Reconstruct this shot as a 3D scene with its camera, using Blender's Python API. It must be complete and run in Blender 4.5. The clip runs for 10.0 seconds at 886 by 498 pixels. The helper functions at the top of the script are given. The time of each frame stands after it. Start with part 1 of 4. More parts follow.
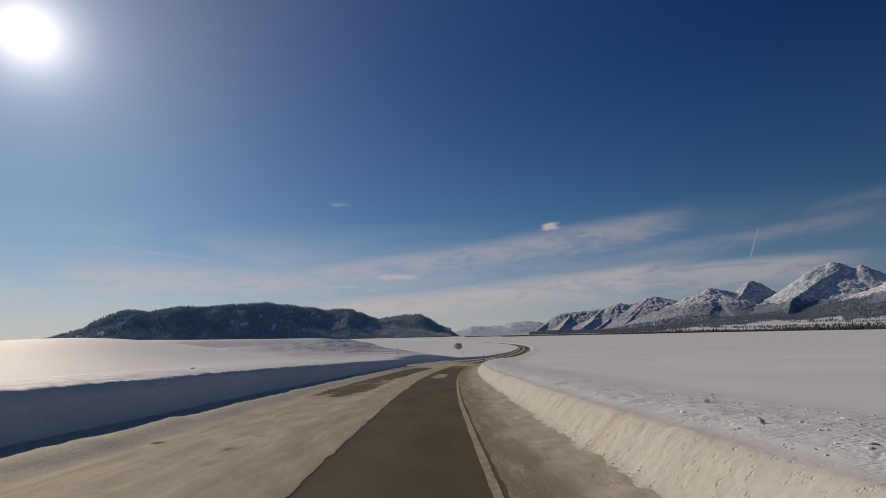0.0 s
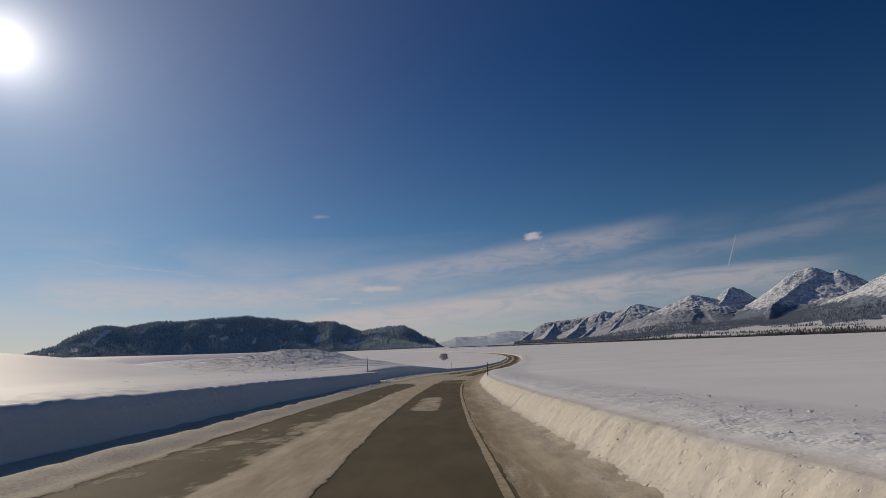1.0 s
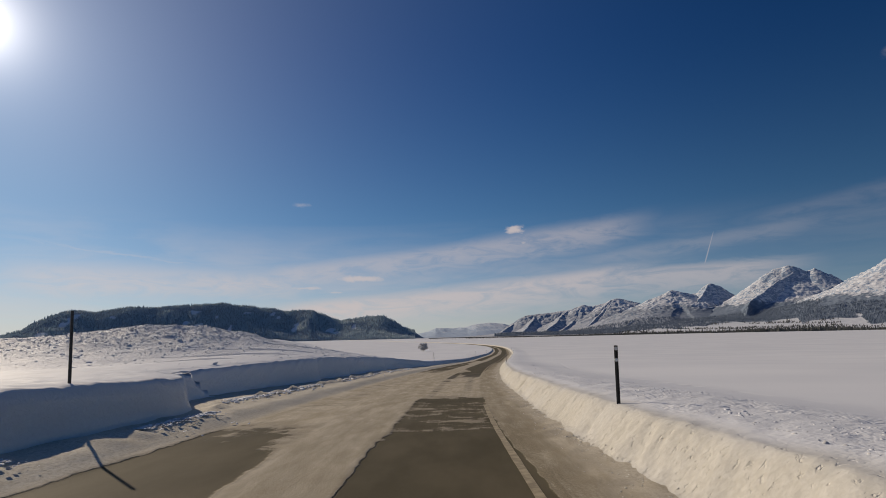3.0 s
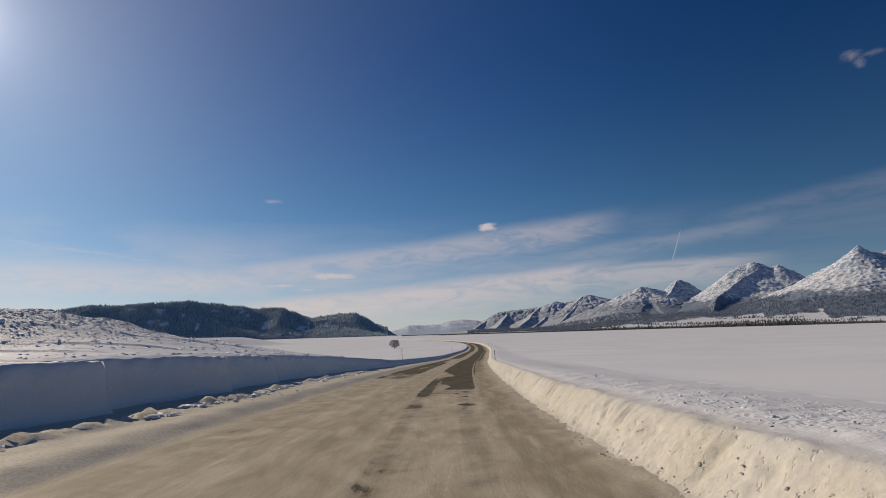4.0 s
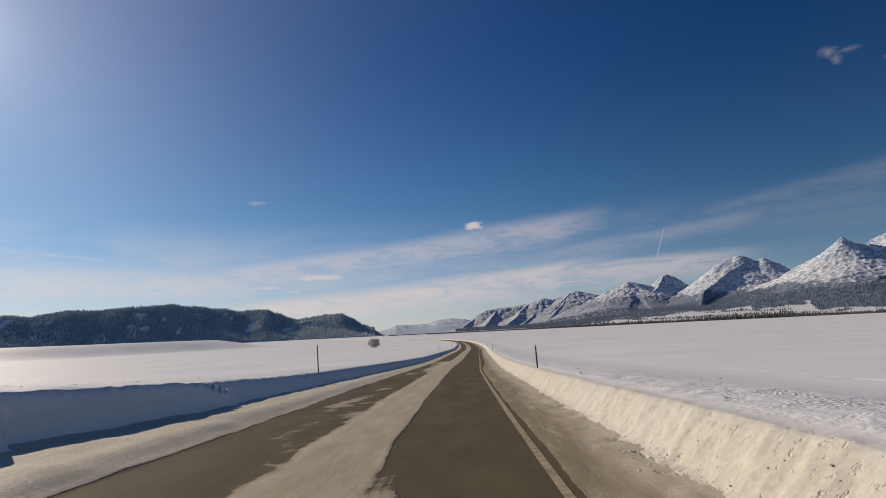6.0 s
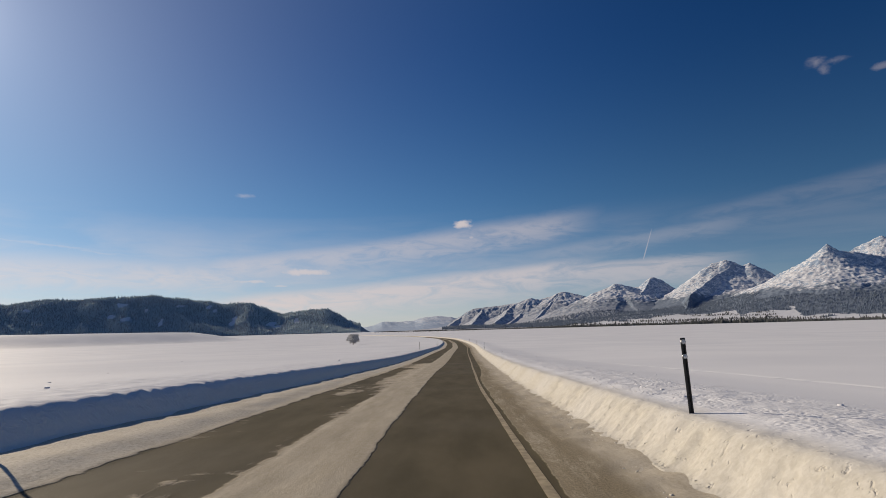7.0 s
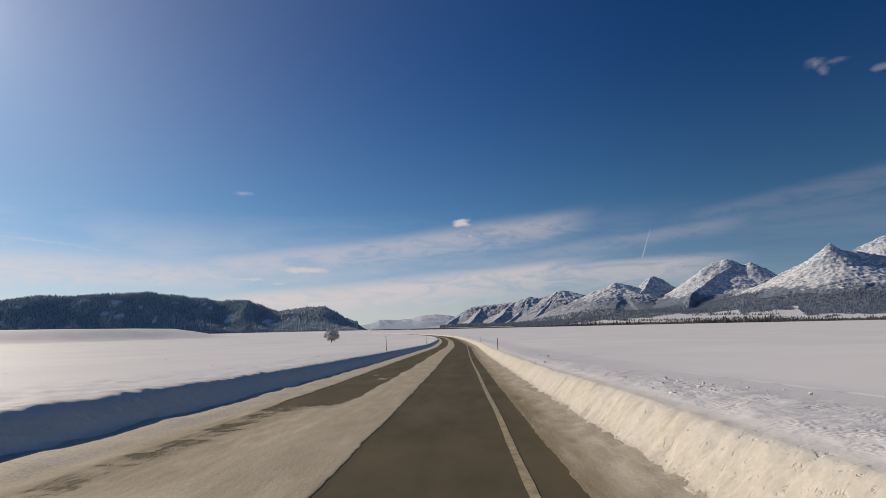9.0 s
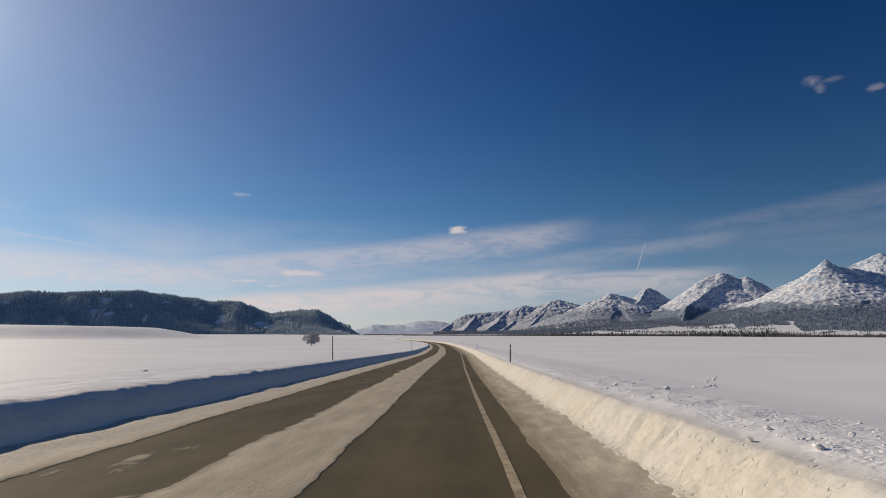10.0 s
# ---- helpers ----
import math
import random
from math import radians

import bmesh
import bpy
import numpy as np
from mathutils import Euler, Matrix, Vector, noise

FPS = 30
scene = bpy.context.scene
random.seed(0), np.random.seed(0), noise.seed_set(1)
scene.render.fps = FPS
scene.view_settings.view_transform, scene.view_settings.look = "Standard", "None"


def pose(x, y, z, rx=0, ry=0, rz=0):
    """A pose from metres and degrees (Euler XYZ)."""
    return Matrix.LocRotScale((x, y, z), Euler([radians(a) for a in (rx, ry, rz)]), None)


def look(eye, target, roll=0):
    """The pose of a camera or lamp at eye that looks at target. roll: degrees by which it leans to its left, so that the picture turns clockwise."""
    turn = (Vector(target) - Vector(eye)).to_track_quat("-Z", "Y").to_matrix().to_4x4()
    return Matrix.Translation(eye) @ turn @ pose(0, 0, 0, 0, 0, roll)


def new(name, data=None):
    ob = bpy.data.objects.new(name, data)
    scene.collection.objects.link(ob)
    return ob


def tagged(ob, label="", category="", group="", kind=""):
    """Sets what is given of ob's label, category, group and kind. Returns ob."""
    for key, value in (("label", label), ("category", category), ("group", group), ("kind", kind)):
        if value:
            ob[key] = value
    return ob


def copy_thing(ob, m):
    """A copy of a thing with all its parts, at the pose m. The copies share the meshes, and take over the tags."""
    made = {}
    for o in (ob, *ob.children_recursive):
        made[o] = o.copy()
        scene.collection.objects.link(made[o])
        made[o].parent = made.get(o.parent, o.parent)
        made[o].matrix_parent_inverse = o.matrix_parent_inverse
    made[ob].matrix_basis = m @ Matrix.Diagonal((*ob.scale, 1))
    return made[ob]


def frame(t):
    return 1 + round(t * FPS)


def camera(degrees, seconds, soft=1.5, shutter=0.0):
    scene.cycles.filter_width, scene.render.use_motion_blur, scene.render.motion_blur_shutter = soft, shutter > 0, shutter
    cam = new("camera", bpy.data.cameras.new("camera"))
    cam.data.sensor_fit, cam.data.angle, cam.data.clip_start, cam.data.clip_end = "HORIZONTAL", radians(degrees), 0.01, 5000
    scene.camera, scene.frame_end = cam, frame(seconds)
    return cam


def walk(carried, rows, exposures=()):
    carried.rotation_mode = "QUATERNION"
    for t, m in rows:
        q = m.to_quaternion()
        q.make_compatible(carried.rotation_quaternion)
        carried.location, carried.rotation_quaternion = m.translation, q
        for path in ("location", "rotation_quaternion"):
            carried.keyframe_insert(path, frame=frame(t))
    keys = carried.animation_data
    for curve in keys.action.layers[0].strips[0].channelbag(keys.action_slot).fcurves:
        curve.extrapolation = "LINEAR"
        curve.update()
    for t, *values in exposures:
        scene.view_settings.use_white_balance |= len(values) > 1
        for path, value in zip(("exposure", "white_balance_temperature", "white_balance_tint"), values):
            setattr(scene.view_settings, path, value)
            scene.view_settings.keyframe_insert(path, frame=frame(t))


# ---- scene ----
cam = camera(78.73, 10.0, soft=0.7, shutter=0.0)
ROWS = [  # seconds, x, y, z, yaw, pitch, roll
    (0.0, 0.00, 0.00, 1.90, -0.00, 9.05, -1.28),
    (0.5, -0.24, 11.33, 1.46, -1.00, 9.93, -1.98),
    (1.0, -0.41, 22.66, 1.03, -1.84, 10.14, -2.28),
    (1.5, -0.43, 33.99, 0.61, -2.33, 9.06, -2.56),
    (2.0, -0.24, 45.30, 0.22, -3.46, 8.88, -2.75),
    (2.5, 0.22, 56.58, -0.17, -3.93, 9.16, -1.75),
    (3.0, 0.80, 67.75, -0.58, -3.78, 9.19, -1.32),
    (3.5, 1.52, 78.81, -0.99, -4.74, 8.99, -1.34),
    (4.0, 2.47, 89.78, -1.40, -6.66, 8.82, -1.72),
    (4.5, 3.69, 100.68, -1.79, -7.39, 8.75, -2.41),
    (5.0, 5.08, 111.55, -2.16, -7.24, 8.72, -2.87),
    (5.5, 6.64, 122.43, -2.54, -7.39, 8.73, -3.01),
    (6.0, 8.34, 133.34, -2.91, -8.09, 8.69, -2.83),
    (6.5, 10.17, 144.30, -3.29, -9.06, 8.62, -2.34),
    (7.0, 12.10, 155.35, -3.67, -9.32, 8.42, -1.57),
    (7.5, 14.17, 166.45, -4.05, -10.00, 8.62, -1.17),
    (8.0, 16.35, 177.61, -4.44, -10.18, 8.63, -1.01),
    (8.5, 18.60, 188.84, -4.82, -9.52, 8.25, -0.91),
    (9.0, 20.86, 200.12, -5.19, -9.46, 8.27, -1.29),
    (9.5, 23.14, 211.43, -5.53, -9.54, 8.88, -1.02),
    (10.0, 25.42, 222.75, -5.85, -9.92, 8.96, 0.18),
]
walk(cam, [(t, pose(x, y, z, 90 + pitch, 0, yaw) @ pose(0, 0, 0, 0, 0, roll)) for t, x, y, z, yaw, pitch, roll in ROWS],
     exposures=[(0.0, -0.45, 7050, 13), (1.5, -0.38, 7050, 13), (2.5, -0.26, 7050, 13), (4.0, -0.12, 7050, 13), (5.0, -0.03, 7050, 13), (7.0, 0.02, 7050, 13), (10.0, 0.03, 7050, 13)])

# ---- light ----
SUN_BEARING, SUN_HEIGHT = radians(-39.5), radians(25.5)
SUN_WAY = Vector((math.sin(SUN_BEARING) * math.cos(SUN_HEIGHT), math.cos(SUN_BEARING) * math.cos(SUN_HEIGHT), math.sin(SUN_HEIGHT)))

sun = new("sun", bpy.data.lights.new("sun", "SUN"))
sun.data.energy, sun.data.angle, sun.data.color = 3.5, radians(0.53), (1.0, 0.90, 0.74)
sun.matrix_world = look(SUN_WAY * 100, (0, 0, 0))


class Nodes:
    """A short way to write node trees."""

    def __init__(self, tree):
        self.tree = tree
        tree.nodes.clear()

    def put(self, kind, ins=None, **attrs):
        n = self.tree.nodes.new(kind)
        for k, v in attrs.items():
            setattr(n, k, v)
        for k, v in (ins or {}).items():
            self.set(n, k, v)
        return n

    def set(self, n, k, v):
        if isinstance(v, bpy.types.Node):
            v = v.outputs[0]
        if isinstance(v, bpy.types.NodeSocket):
            self.tree.links.new(v, n.inputs[k])
        else:
            n.inputs[k].default_value = v

    def math(self, op, a, b=0.0, c=0.0, clamp=False):
        return self.put("ShaderNodeMath", {0: a, 1: b, 2: c}, operation=op, use_clamp=clamp).outputs[0]

    def span(self, v, a, b, lo=0.0, hi=1.0, smooth=True):
        n = self.put("ShaderNodeMapRange", {"Value": v, "From Min": a, "From Max": b, "To Min": lo, "To Max": hi},
                     interpolation_type="SMOOTHSTEP" if smooth else "LINEAR")
        return n.outputs[0]

    def noise(self, vec, scale, detail=4.0, rough=0.55, distort=0.0):
        return self.put("ShaderNodeTexNoise", {"Vector": vec, "Scale": scale, "Detail": detail, "Roughness": rough, "Distortion": distort}).outputs[0]

    def mix(self, f, a, b, blend="MIX"):
        n = self.put("ShaderNodeMix", data_type="RGBA", blend_type=blend)
        for k, v in ((0, f), (6, a), (7, b)):
            if isinstance(v, tuple):
                v = (*v[:3], 1.0)
            self.set(n, k, v)
        return n.outputs[2]

    def stretch(self, vec, scale, turn=(0, 0, 0)):
        return self.put("ShaderNodeMapping", {"Vector": vec, "Scale": scale, "Rotation": turn}).outputs[0]

    def bump(self, height, strength, distance, normal=None):
        n = self.put("ShaderNodeBump", {"Height": height, "Strength": strength, "Distance": distance})
        if normal is not None:
            self.set(n, "Normal", normal)
        return n.outputs[0]


def make_world():
    world = bpy.data.worlds.new("winter_sky")
    scene.world = world
    world.use_nodes = True
    n = Nodes(world.node_tree)
    sky = n.put("ShaderNodeTexSky", sky_type="NISHITA", sun_disc=False, sun_elevation=SUN_HEIGHT, sun_rotation=SUN_BEARING,
                altitude=2000.0, air_density=1.0, dust_density=0.6, ozone_density=2.0)
    way = n.put("ShaderNodeTexCoord").outputs["Generated"]
    split = n.put("ShaderNodeSeparateXYZ", {0: way})
    x, y, z = split.outputs
    bearing = n.math("MULTIPLY", n.math("ARCTAN2", x, y), 57.2958)
    height = n.math("MULTIPLY", n.math("ARCSINE", z), 57.2958)
    flat = n.put("ShaderNodeCombineXYZ", {0: bearing, 1: height, 2: 0.0}).outputs[0]
    # high veils that rise towards the range, thickest low over the horizon
    wave = n.noise(n.stretch(flat, (0.035, 0.20, 1.0), (0, 0, radians(-7))), 1.0, 5.0, 0.55, 0.9)
    fine = n.noise(n.stretch(flat, (0.10, 0.75, 1.0), (0, 0, radians(-9))), 1.0, 6.0, 0.6, 0.6)
    curl = n.noise(n.stretch(flat, (0.22, 0.8, 1.0), (0, 0, radians(-12))), 1.0, 6.0, 0.62, 1.2)
    band = n.math("MULTIPLY", n.span(height, -2.0, 3.5), n.span(height, 13.0, 7.0))
    veil = n.math("ADD", n.math("MULTIPLY", wave, 0.75), n.math("MULTIPLY", fine, 0.25))
    streaks = n.math("MULTIPLY", n.math("MULTIPLY", n.span(veil, 0.38, 0.62), band), 0.42)

    def streak(b0, h0, b1, h1, below, above):
        rise = (h1 - h0) / (b1 - b0)
        off = n.math("SUBTRACT", height, n.math("ADD", h0 - rise * b0, n.math("MULTIPLY", bearing, rise)))
        off = n.math("ADD", off, n.math("MULTIPLY", n.math("SUBTRACT", wave, 0.5), 1.6))
        off = n.math("ADD", off, n.math("MULTIPLY", n.math("SUBTRACT", curl, 0.5), 1.1))
        ends = n.math("MULTIPLY", n.span(bearing, b0 - 4, b0 + 5), n.span(bearing, b1 + 4, b1 - 5))
        shape = n.math("MULTIPLY", n.span(off, -below, 0.0), n.span(off, above, 0.0))
        return n.math("MULTIPLY", n.math("MULTIPLY", shape, ends), n.span(curl, 0.28, 0.60, 0.5, 1.0))

    streaks = n.math("MULTIPLY", streaks, n.span(bearing, 38.0, 22.0, 0.3, 1.0))
    # bearing and height of both ends, soft reach below and above, amount
    for b0, h0, b1, h1, below, above, amount in ((-14.0, 2.8, 24.0, 6.2, 4.0, 1.3, 0.95), (8.0, 5.3, 37.0, 5.9, 3.4, 0.8, 0.8), (-16.0, 6.4, 24.0, 11.0, 3.2, 1.6, 0.72), (4.0, 7.6, 24.0, 9.9, 1.5, 1.5, 0.55),
                                                (17.0, 7.2, 40.0, 9.6, 1.8, 0.9, 0.30), (33.0, 10.0, 56.0, 12.4, 2.0, 1.2, 0.17), (36.0, 9.2, 58.0, 10.6, 1.8, 1.0, 0.14), (-36.0, 5.6, -10.0, 5.6, 2.6, 2.6, 0.8), (-34.0, 8.7, -19.0, 7.0, 0.25, 0.2, 0.4)):
        streaks = n.math("MAXIMUM", streaks, n.math("MULTIPLY", streak(b0, h0, b1, h1, below, above), amount))
    low = n.math("ADD", n.span(height, 12.0, -1.0, 0.0, 0.34), n.span(height, 5.0, -1.0, 0.0, 0.20))
    low = n.math("MULTIPLY", low, n.span(bearing, 5.0, 40.0, 1.0, 0.36))
    cover = n.math("MINIMUM", n.math("ADD", n.math("MULTIPLY", streaks, 0.62), low), 0.9)

    def puff(b, h, wide, tall, scale, sharp):
        dx = n.math("DIVIDE", n.math("SUBTRACT", bearing, b), wide)
        dy = n.math("DIVIDE", n.math("SUBTRACT", height, h), tall)
        ring = n.math("SQRT", n.math("ADD", n.math("MULTIPLY", dx, dx), n.math("MULTIPLY", dy, dy)))
        rag = n.noise(n.stretch(flat, (1.0, 1.5, 1.0)), scale, 5.0, 0.6, 0.4)
        return n.span(n.math("ADD", ring, n.math("MULTIPLY", n.math("SUBTRACT", rag, 0.5), 1.3)), 1.0, 1.0 - sharp)

    for b, h, wide, tall, scale, sharp, amount in ((11.45, 10.95, 1.35, 0.62, 1.0, 0.7, 0.85), (12.4, 9.55, 0.42, 0.26, 2.4, 0.8, 0.55),
                                                   (45.9, 21.85, 1.0, 0.6, 1.2, 1.3, 0.25), (46.5, 21.2, 0.6, 0.7, 1.2, 1.3, 0.24), (47.4, 21.6, 1.2, 0.36, 1.2, 1.3, 0.20), (50.4, 20.2, 0.8, 0.4, 1.0, 0.8, 0.2),
                                                   (-11.2, 13.7, 1.2, 0.3, 1.2, 0.95, 0.26), (-4.9, 6.15, 4.2, 0.62, 0.6, 0.9, 0.80), (-10.5, 5.2, 3.4, 0.36, 0.8, 0.9, 0.70), (-7.6, 4.75, 1.4, 0.2, 1.0, 0.9, 0.6)):
        cover = n.math("MAXIMUM", cover, n.math("MULTIPLY", puff(b, h, wide, tall, scale, sharp), amount))
    # an old vapour trail
    along = n.math("SUBTRACT", bearing, n.math("ADD", 27.6, n.math("MULTIPLY", height, 0.343)))
    trail = n.math("MULTIPLY", n.span(n.math("ABSOLUTE", along), 0.12, 0.0),
                   n.math("MULTIPLY", n.span(height, 5.9, 6.4), n.span(height, 9.6, 8.6)))
    cover = n.math("MAXIMUM", cover, n.math("MULTIPLY", trail, 0.42))
    deep = n.mix(1.0, sky.outputs[0], n.mix(n.span(height, 15.0, 1.0), (0.44, 0.80, 0.98), (0.50, 0.77, 1.0)), "MULTIPLY")
    deep = n.mix(n.span(height, 2.0, 32.0), deep, n.mix(1.0, deep, (0.13, 0.54, 0.88), "MULTIPLY"))
    deep = n.mix(n.span(bearing, 8.0, 52.0, 0.0, 0.14), deep, (0.0, 0.0, 0.0))
    # thin ice haze round the sun
    near = n.put("ShaderNodeVectorMath", {0: way, 1: tuple(SUN_WAY)}, operation="DOT_PRODUCT").outputs["Value"]
    apart = n.math("MULTIPLY", n.math("ARCCOSINE", near), 57.2958)
    halo = n.math("ADD", n.math("MULTIPLY", n.math("EXPONENT", n.math("MULTIPLY", apart, -0.078)), 7.2),
                  n.math("MULTIPLY", n.math("EXPONENT", n.math("MULTIPLY", apart, -0.60)), 42.0))
    colour = n.mix(cover, deep, (9.5, 8.8, 9.1))
    colour = n.mix(1.0, colour, n.mix(1.0, (0.98, 0.97, 0.95), n.put("ShaderNodeCombineXYZ", {0: halo, 1: halo, 2: halo}).outputs[0], "MULTIPLY"), "ADD")
    back = n.put("ShaderNodeBackground", {"Color": colour, "Strength": 0.065})
    n.put("ShaderNodeOutputWorld", {0: back})


make_world()

# ---- materials ----


def material(name):
    m = bpy.data.materials.new(name)
    m.use_nodes = True
    return m, Nodes(m.node_tree)


def finish(n, colour, rough, normal=None, **more):
    p = n.put("ShaderNodeBsdfPrincipled", {"Base Color": colour if not isinstance(colour, tuple) else (*colour[:3], 1.0), "Roughness": rough})
    if normal is not None:
        n.set(p, "Normal", normal)
    for k, v in more.items():
        n.set(p, k.replace("_", " "), v)
    n.put("ShaderNodeOutputMaterial", {0: p})


def plain(name, colour, rough=0.6, grain=8.0, vary=0.25, depth=0.003, metal=0.0):
    m, n = material(name)
    at = n.put("ShaderNodeTexCoord").outputs["Object"]
    g = n.noise(at, grain, 5.0)
    c = n.mix(n.span(g, 0.3, 0.7), tuple(v * (1 - vary) for v in colour), tuple(min(1, v * (1 + vary)) for v in colour))
    finish(n, c, rough, n.bump(g, 0.5, depth), Metallic=metal)
    return m


def attribute(n, name):
    return n.put("ShaderNodeAttribute", attribute_name=name).outputs["Fac"]


def snow_material():
    m, n = material("snow")
    at = n.put("ShaderNodeNewGeometry").outputs["Position"]
    sunny_grit, crust = attribute(n, "sunny_grit"), attribute(n, "crust")
    broad = n.noise(at, 0.05, 3.0)
    mid = n.noise(at, 0.9, 5.0, 0.6)
    fine = n.noise(at, 9.0, 5.0, 0.65)
    speck = n.noise(at, 38.0, 3.0, 0.7)
    clean = n.mix(n.span(broad, 0.3, 0.7), (0.785, 0.795, 0.815), (0.86, 0.865, 0.875))
    # road sand, with the warm cream of sunlight on the bank mixed in
    sunny_dirt = n.mix(n.span(fine, 0.35, 0.7), (0.575, 0.53, 0.425), (0.685, 0.64, 0.535))
    c = n.mix(sunny_grit, clean, sunny_dirt)
    sand = n.math("MULTIPLY", n.span(speck, 0.60, 0.72), n.math("MULTIPLY", sunny_grit, n.span(mid, 0.45, 0.7)))
    c = n.mix(n.math("MULTIPLY", sand, 0.35), c, (0.42, 0.35, 0.24))
    soil = n.math("MULTIPLY", n.math("MULTIPLY", n.span(fine, 0.56, 0.72), crust), n.math("ADD", 0.22, n.math("MULTIPLY", attribute(n, "rubble"), 0.45)))
    c = n.mix(soil, c, (0.48, 0.44, 0.38))
    rough = n.bump(n.math("MULTIPLY", n.math("ADD", n.math("MULTIPLY", fine, 0.5), n.math("MULTIPLY", mid, 1.0)), crust), 0.6, 0.05)
    pits = n.math("MULTIPLY", n.span(n.noise(at, 7.0, 3.0, 0.6, 0.2), 0.58, 0.74), sunny_grit)
    chip = n.math("MULTIPLY", n.noise(n.stretch(at, (1.0, 1.0, 0.45)), 5.5, 5.0, 0.7), sunny_grit)
    rough = n.bump(n.math("SUBTRACT", n.math("MULTIPLY", chip, 0.8), pits), 0.6, 0.04, rough)
    heap = n.math("ADD", n.noise(at, 2.2, 6.0, 0.68, 0.5), n.math("MULTIPLY", n.noise(at, 6.5, 4.0, 0.7), 0.5))
    rough = n.bump(n.math("MULTIPLY", heap, attribute(n, "rubble")), 0.9, 0.28, rough)
    block = n.put("ShaderNodeTexVoronoi", {"Vector": n.mix(0.12, at, n.put("ShaderNodeTexNoise", {"Vector": at, "Scale": 4.0}).outputs[1]), "Scale": 5.0}).outputs["Distance"]
    rough = n.bump(n.math("MULTIPLY", block, sunny_grit), 0.5, 0.035, rough)
    pebble = n.put("ShaderNodeTexVoronoi", {"Vector": at, "Scale": 11.0, "Smoothness": 0.5}, feature="SMOOTH_F1").outputs["Distance"]
    some = n.span(n.noise(at, 0.8, 3.0), 0.42, 0.62)
    rough = n.bump(n.math("MULTIPLY", n.math("MULTIPLY", pebble, some), crust), 0.8, -0.03, rough)
    finish(n, c, 0.62, n.bump(fine, 0.35, 0.02, rough), Specular_IOR_Level=0.03)
    return m


def road_material():
    m, n = material("snowy_asphalt")
    uv = n.put("ShaderNodeUVMap").outputs[0]          # metres across and along
    bare, wet, brown, fresh = attribute(n, "bare"), attribute(n, "wet"), attribute(n, "brown"), attribute(n, "fresh")
    drawn = n.stretch(uv, (1.0, 0.3, 1.0))
    smear = n.noise(drawn, 1.6, 6.0, 0.62, 0.3)
    rag = n.noise(uv, 1.1, 6.0, 0.62, 0.5)
    fine = n.noise(uv, 26.0, 4.0, 0.7)
    stone = n.put("ShaderNodeTexVoronoi", {"Vector": uv, "Scale": 95.0}).outputs["Distance"]
    lines = n.noise(n.stretch(uv, (1.0, 0.012, 1.0)), 9.0, 3.0, 0.6)
    field = n.math("ADD", bare, n.math("ADD", n.math("MULTIPLY", n.math("SUBTRACT", rag, 0.5), 0.85), n.math("MULTIPLY", n.math("SUBTRACT", smear, 0.5), 0.30)))
    clear = n.span(n.math("ADD", field, n.math("ADD", n.math("MULTIPLY", n.math("SUBTRACT", fine, 0.5), 0.10), n.math("MULTIPLY", n.math("SUBTRACT", lines, 0.5), 0.12))), 0.44, 0.57)
    dust = n.noise(drawn, 0.9, 5.0, 0.6)
    tar = n.mix(n.span(dust, 0.25, 0.75), (0.094, 0.079, 0.047), (0.146, 0.121, 0.076))
    tar = n.mix(n.math("MULTIPLY", n.span(stone, 0.12, 0.0), 0.5), tar, (0.20, 0.18, 0.15))
    pale = n.mix(n.span(smear, 0.3, 0.72), (0.44, 0.375, 0.27), (0.66, 0.585, 0.455))
    sandy = n.noise(n.stretch(uv, (1.0, 0.16, 1.0)), 2.6, 6.0, 0.7, 0.4)
    grain = n.noise(n.stretch(uv, (1.0, 0.7, 1.0)), 15.0, 4.0, 0.75)
    pale = n.mix(n.math("MULTIPLY", n.span(lines, 0.42, 0.62), 0.18), pale, (0.36, 0.305, 0.215))
    pale = n.mix(n.math("MULTIPLY", n.span(sandy, 0.46, 0.70), 0.55), pale, (0.37, 0.305, 0.205))
    pale = n.mix(n.math("MULTIPLY", n.span(grain, 0.46, 0.30), 0.22), pale, (0.30, 0.25, 0.17))
    pale = n.mix(n.math("MULTIPLY", n.span(grain, 0.54, 0.76), 0.25), pale, (0.72, 0.67, 0.57))
    mud = n.mix(n.span(fine, 0.35, 0.65), (0.205, 0.167, 0.105), (0.33, 0.275, 0.185))
    pale = n.mix(n.math("MULTIPLY", brown, n.span(n.math("ADD", sandy, n.math("MULTIPLY", n.math("SUBTRACT", grain, 0.5), 0.6)), 0.22, 0.55)), pale, mud)
    pale = n.mix(n.math("MULTIPLY", fresh, n.span(rag, 0.25, 0.6, 0.55, 1.0)), pale, n.mix(n.span(grain, 0.32, 0.62), (0.52, 0.465, 0.365), (0.72, 0.67, 0.57)))
    thin = n.math("MULTIPLY", n.span(field, 0.20, 0.50), 0.62)
    pale = n.mix(thin, pale, (0.25, 0.215, 0.165))
    c = n.mix(clear, pale, tar)
    relief = n.math("ADD", n.math("MULTIPLY", n.math("SUBTRACT", 1.0, clear), 0.009),
                    n.math("ADD", n.math("MULTIPLY", fine, 0.006), n.math("MULTIPLY", n.math("MULTIPLY", n.math("ADD", n.math("MULTIPLY", grain, 0.8), sandy), n.math("SUBTRACT", 1.0, clear)), 0.012)))
    rough = n.mix(clear, (0.72, 0.72, 0.72), n.mix(wet, (0.72, 0.72, 0.72), (0.35, 0.35, 0.35)))
    finish(n, c, rough, n.bump(relief, 1.0, 1.0), Specular_IOR_Level=0.04)
    return m


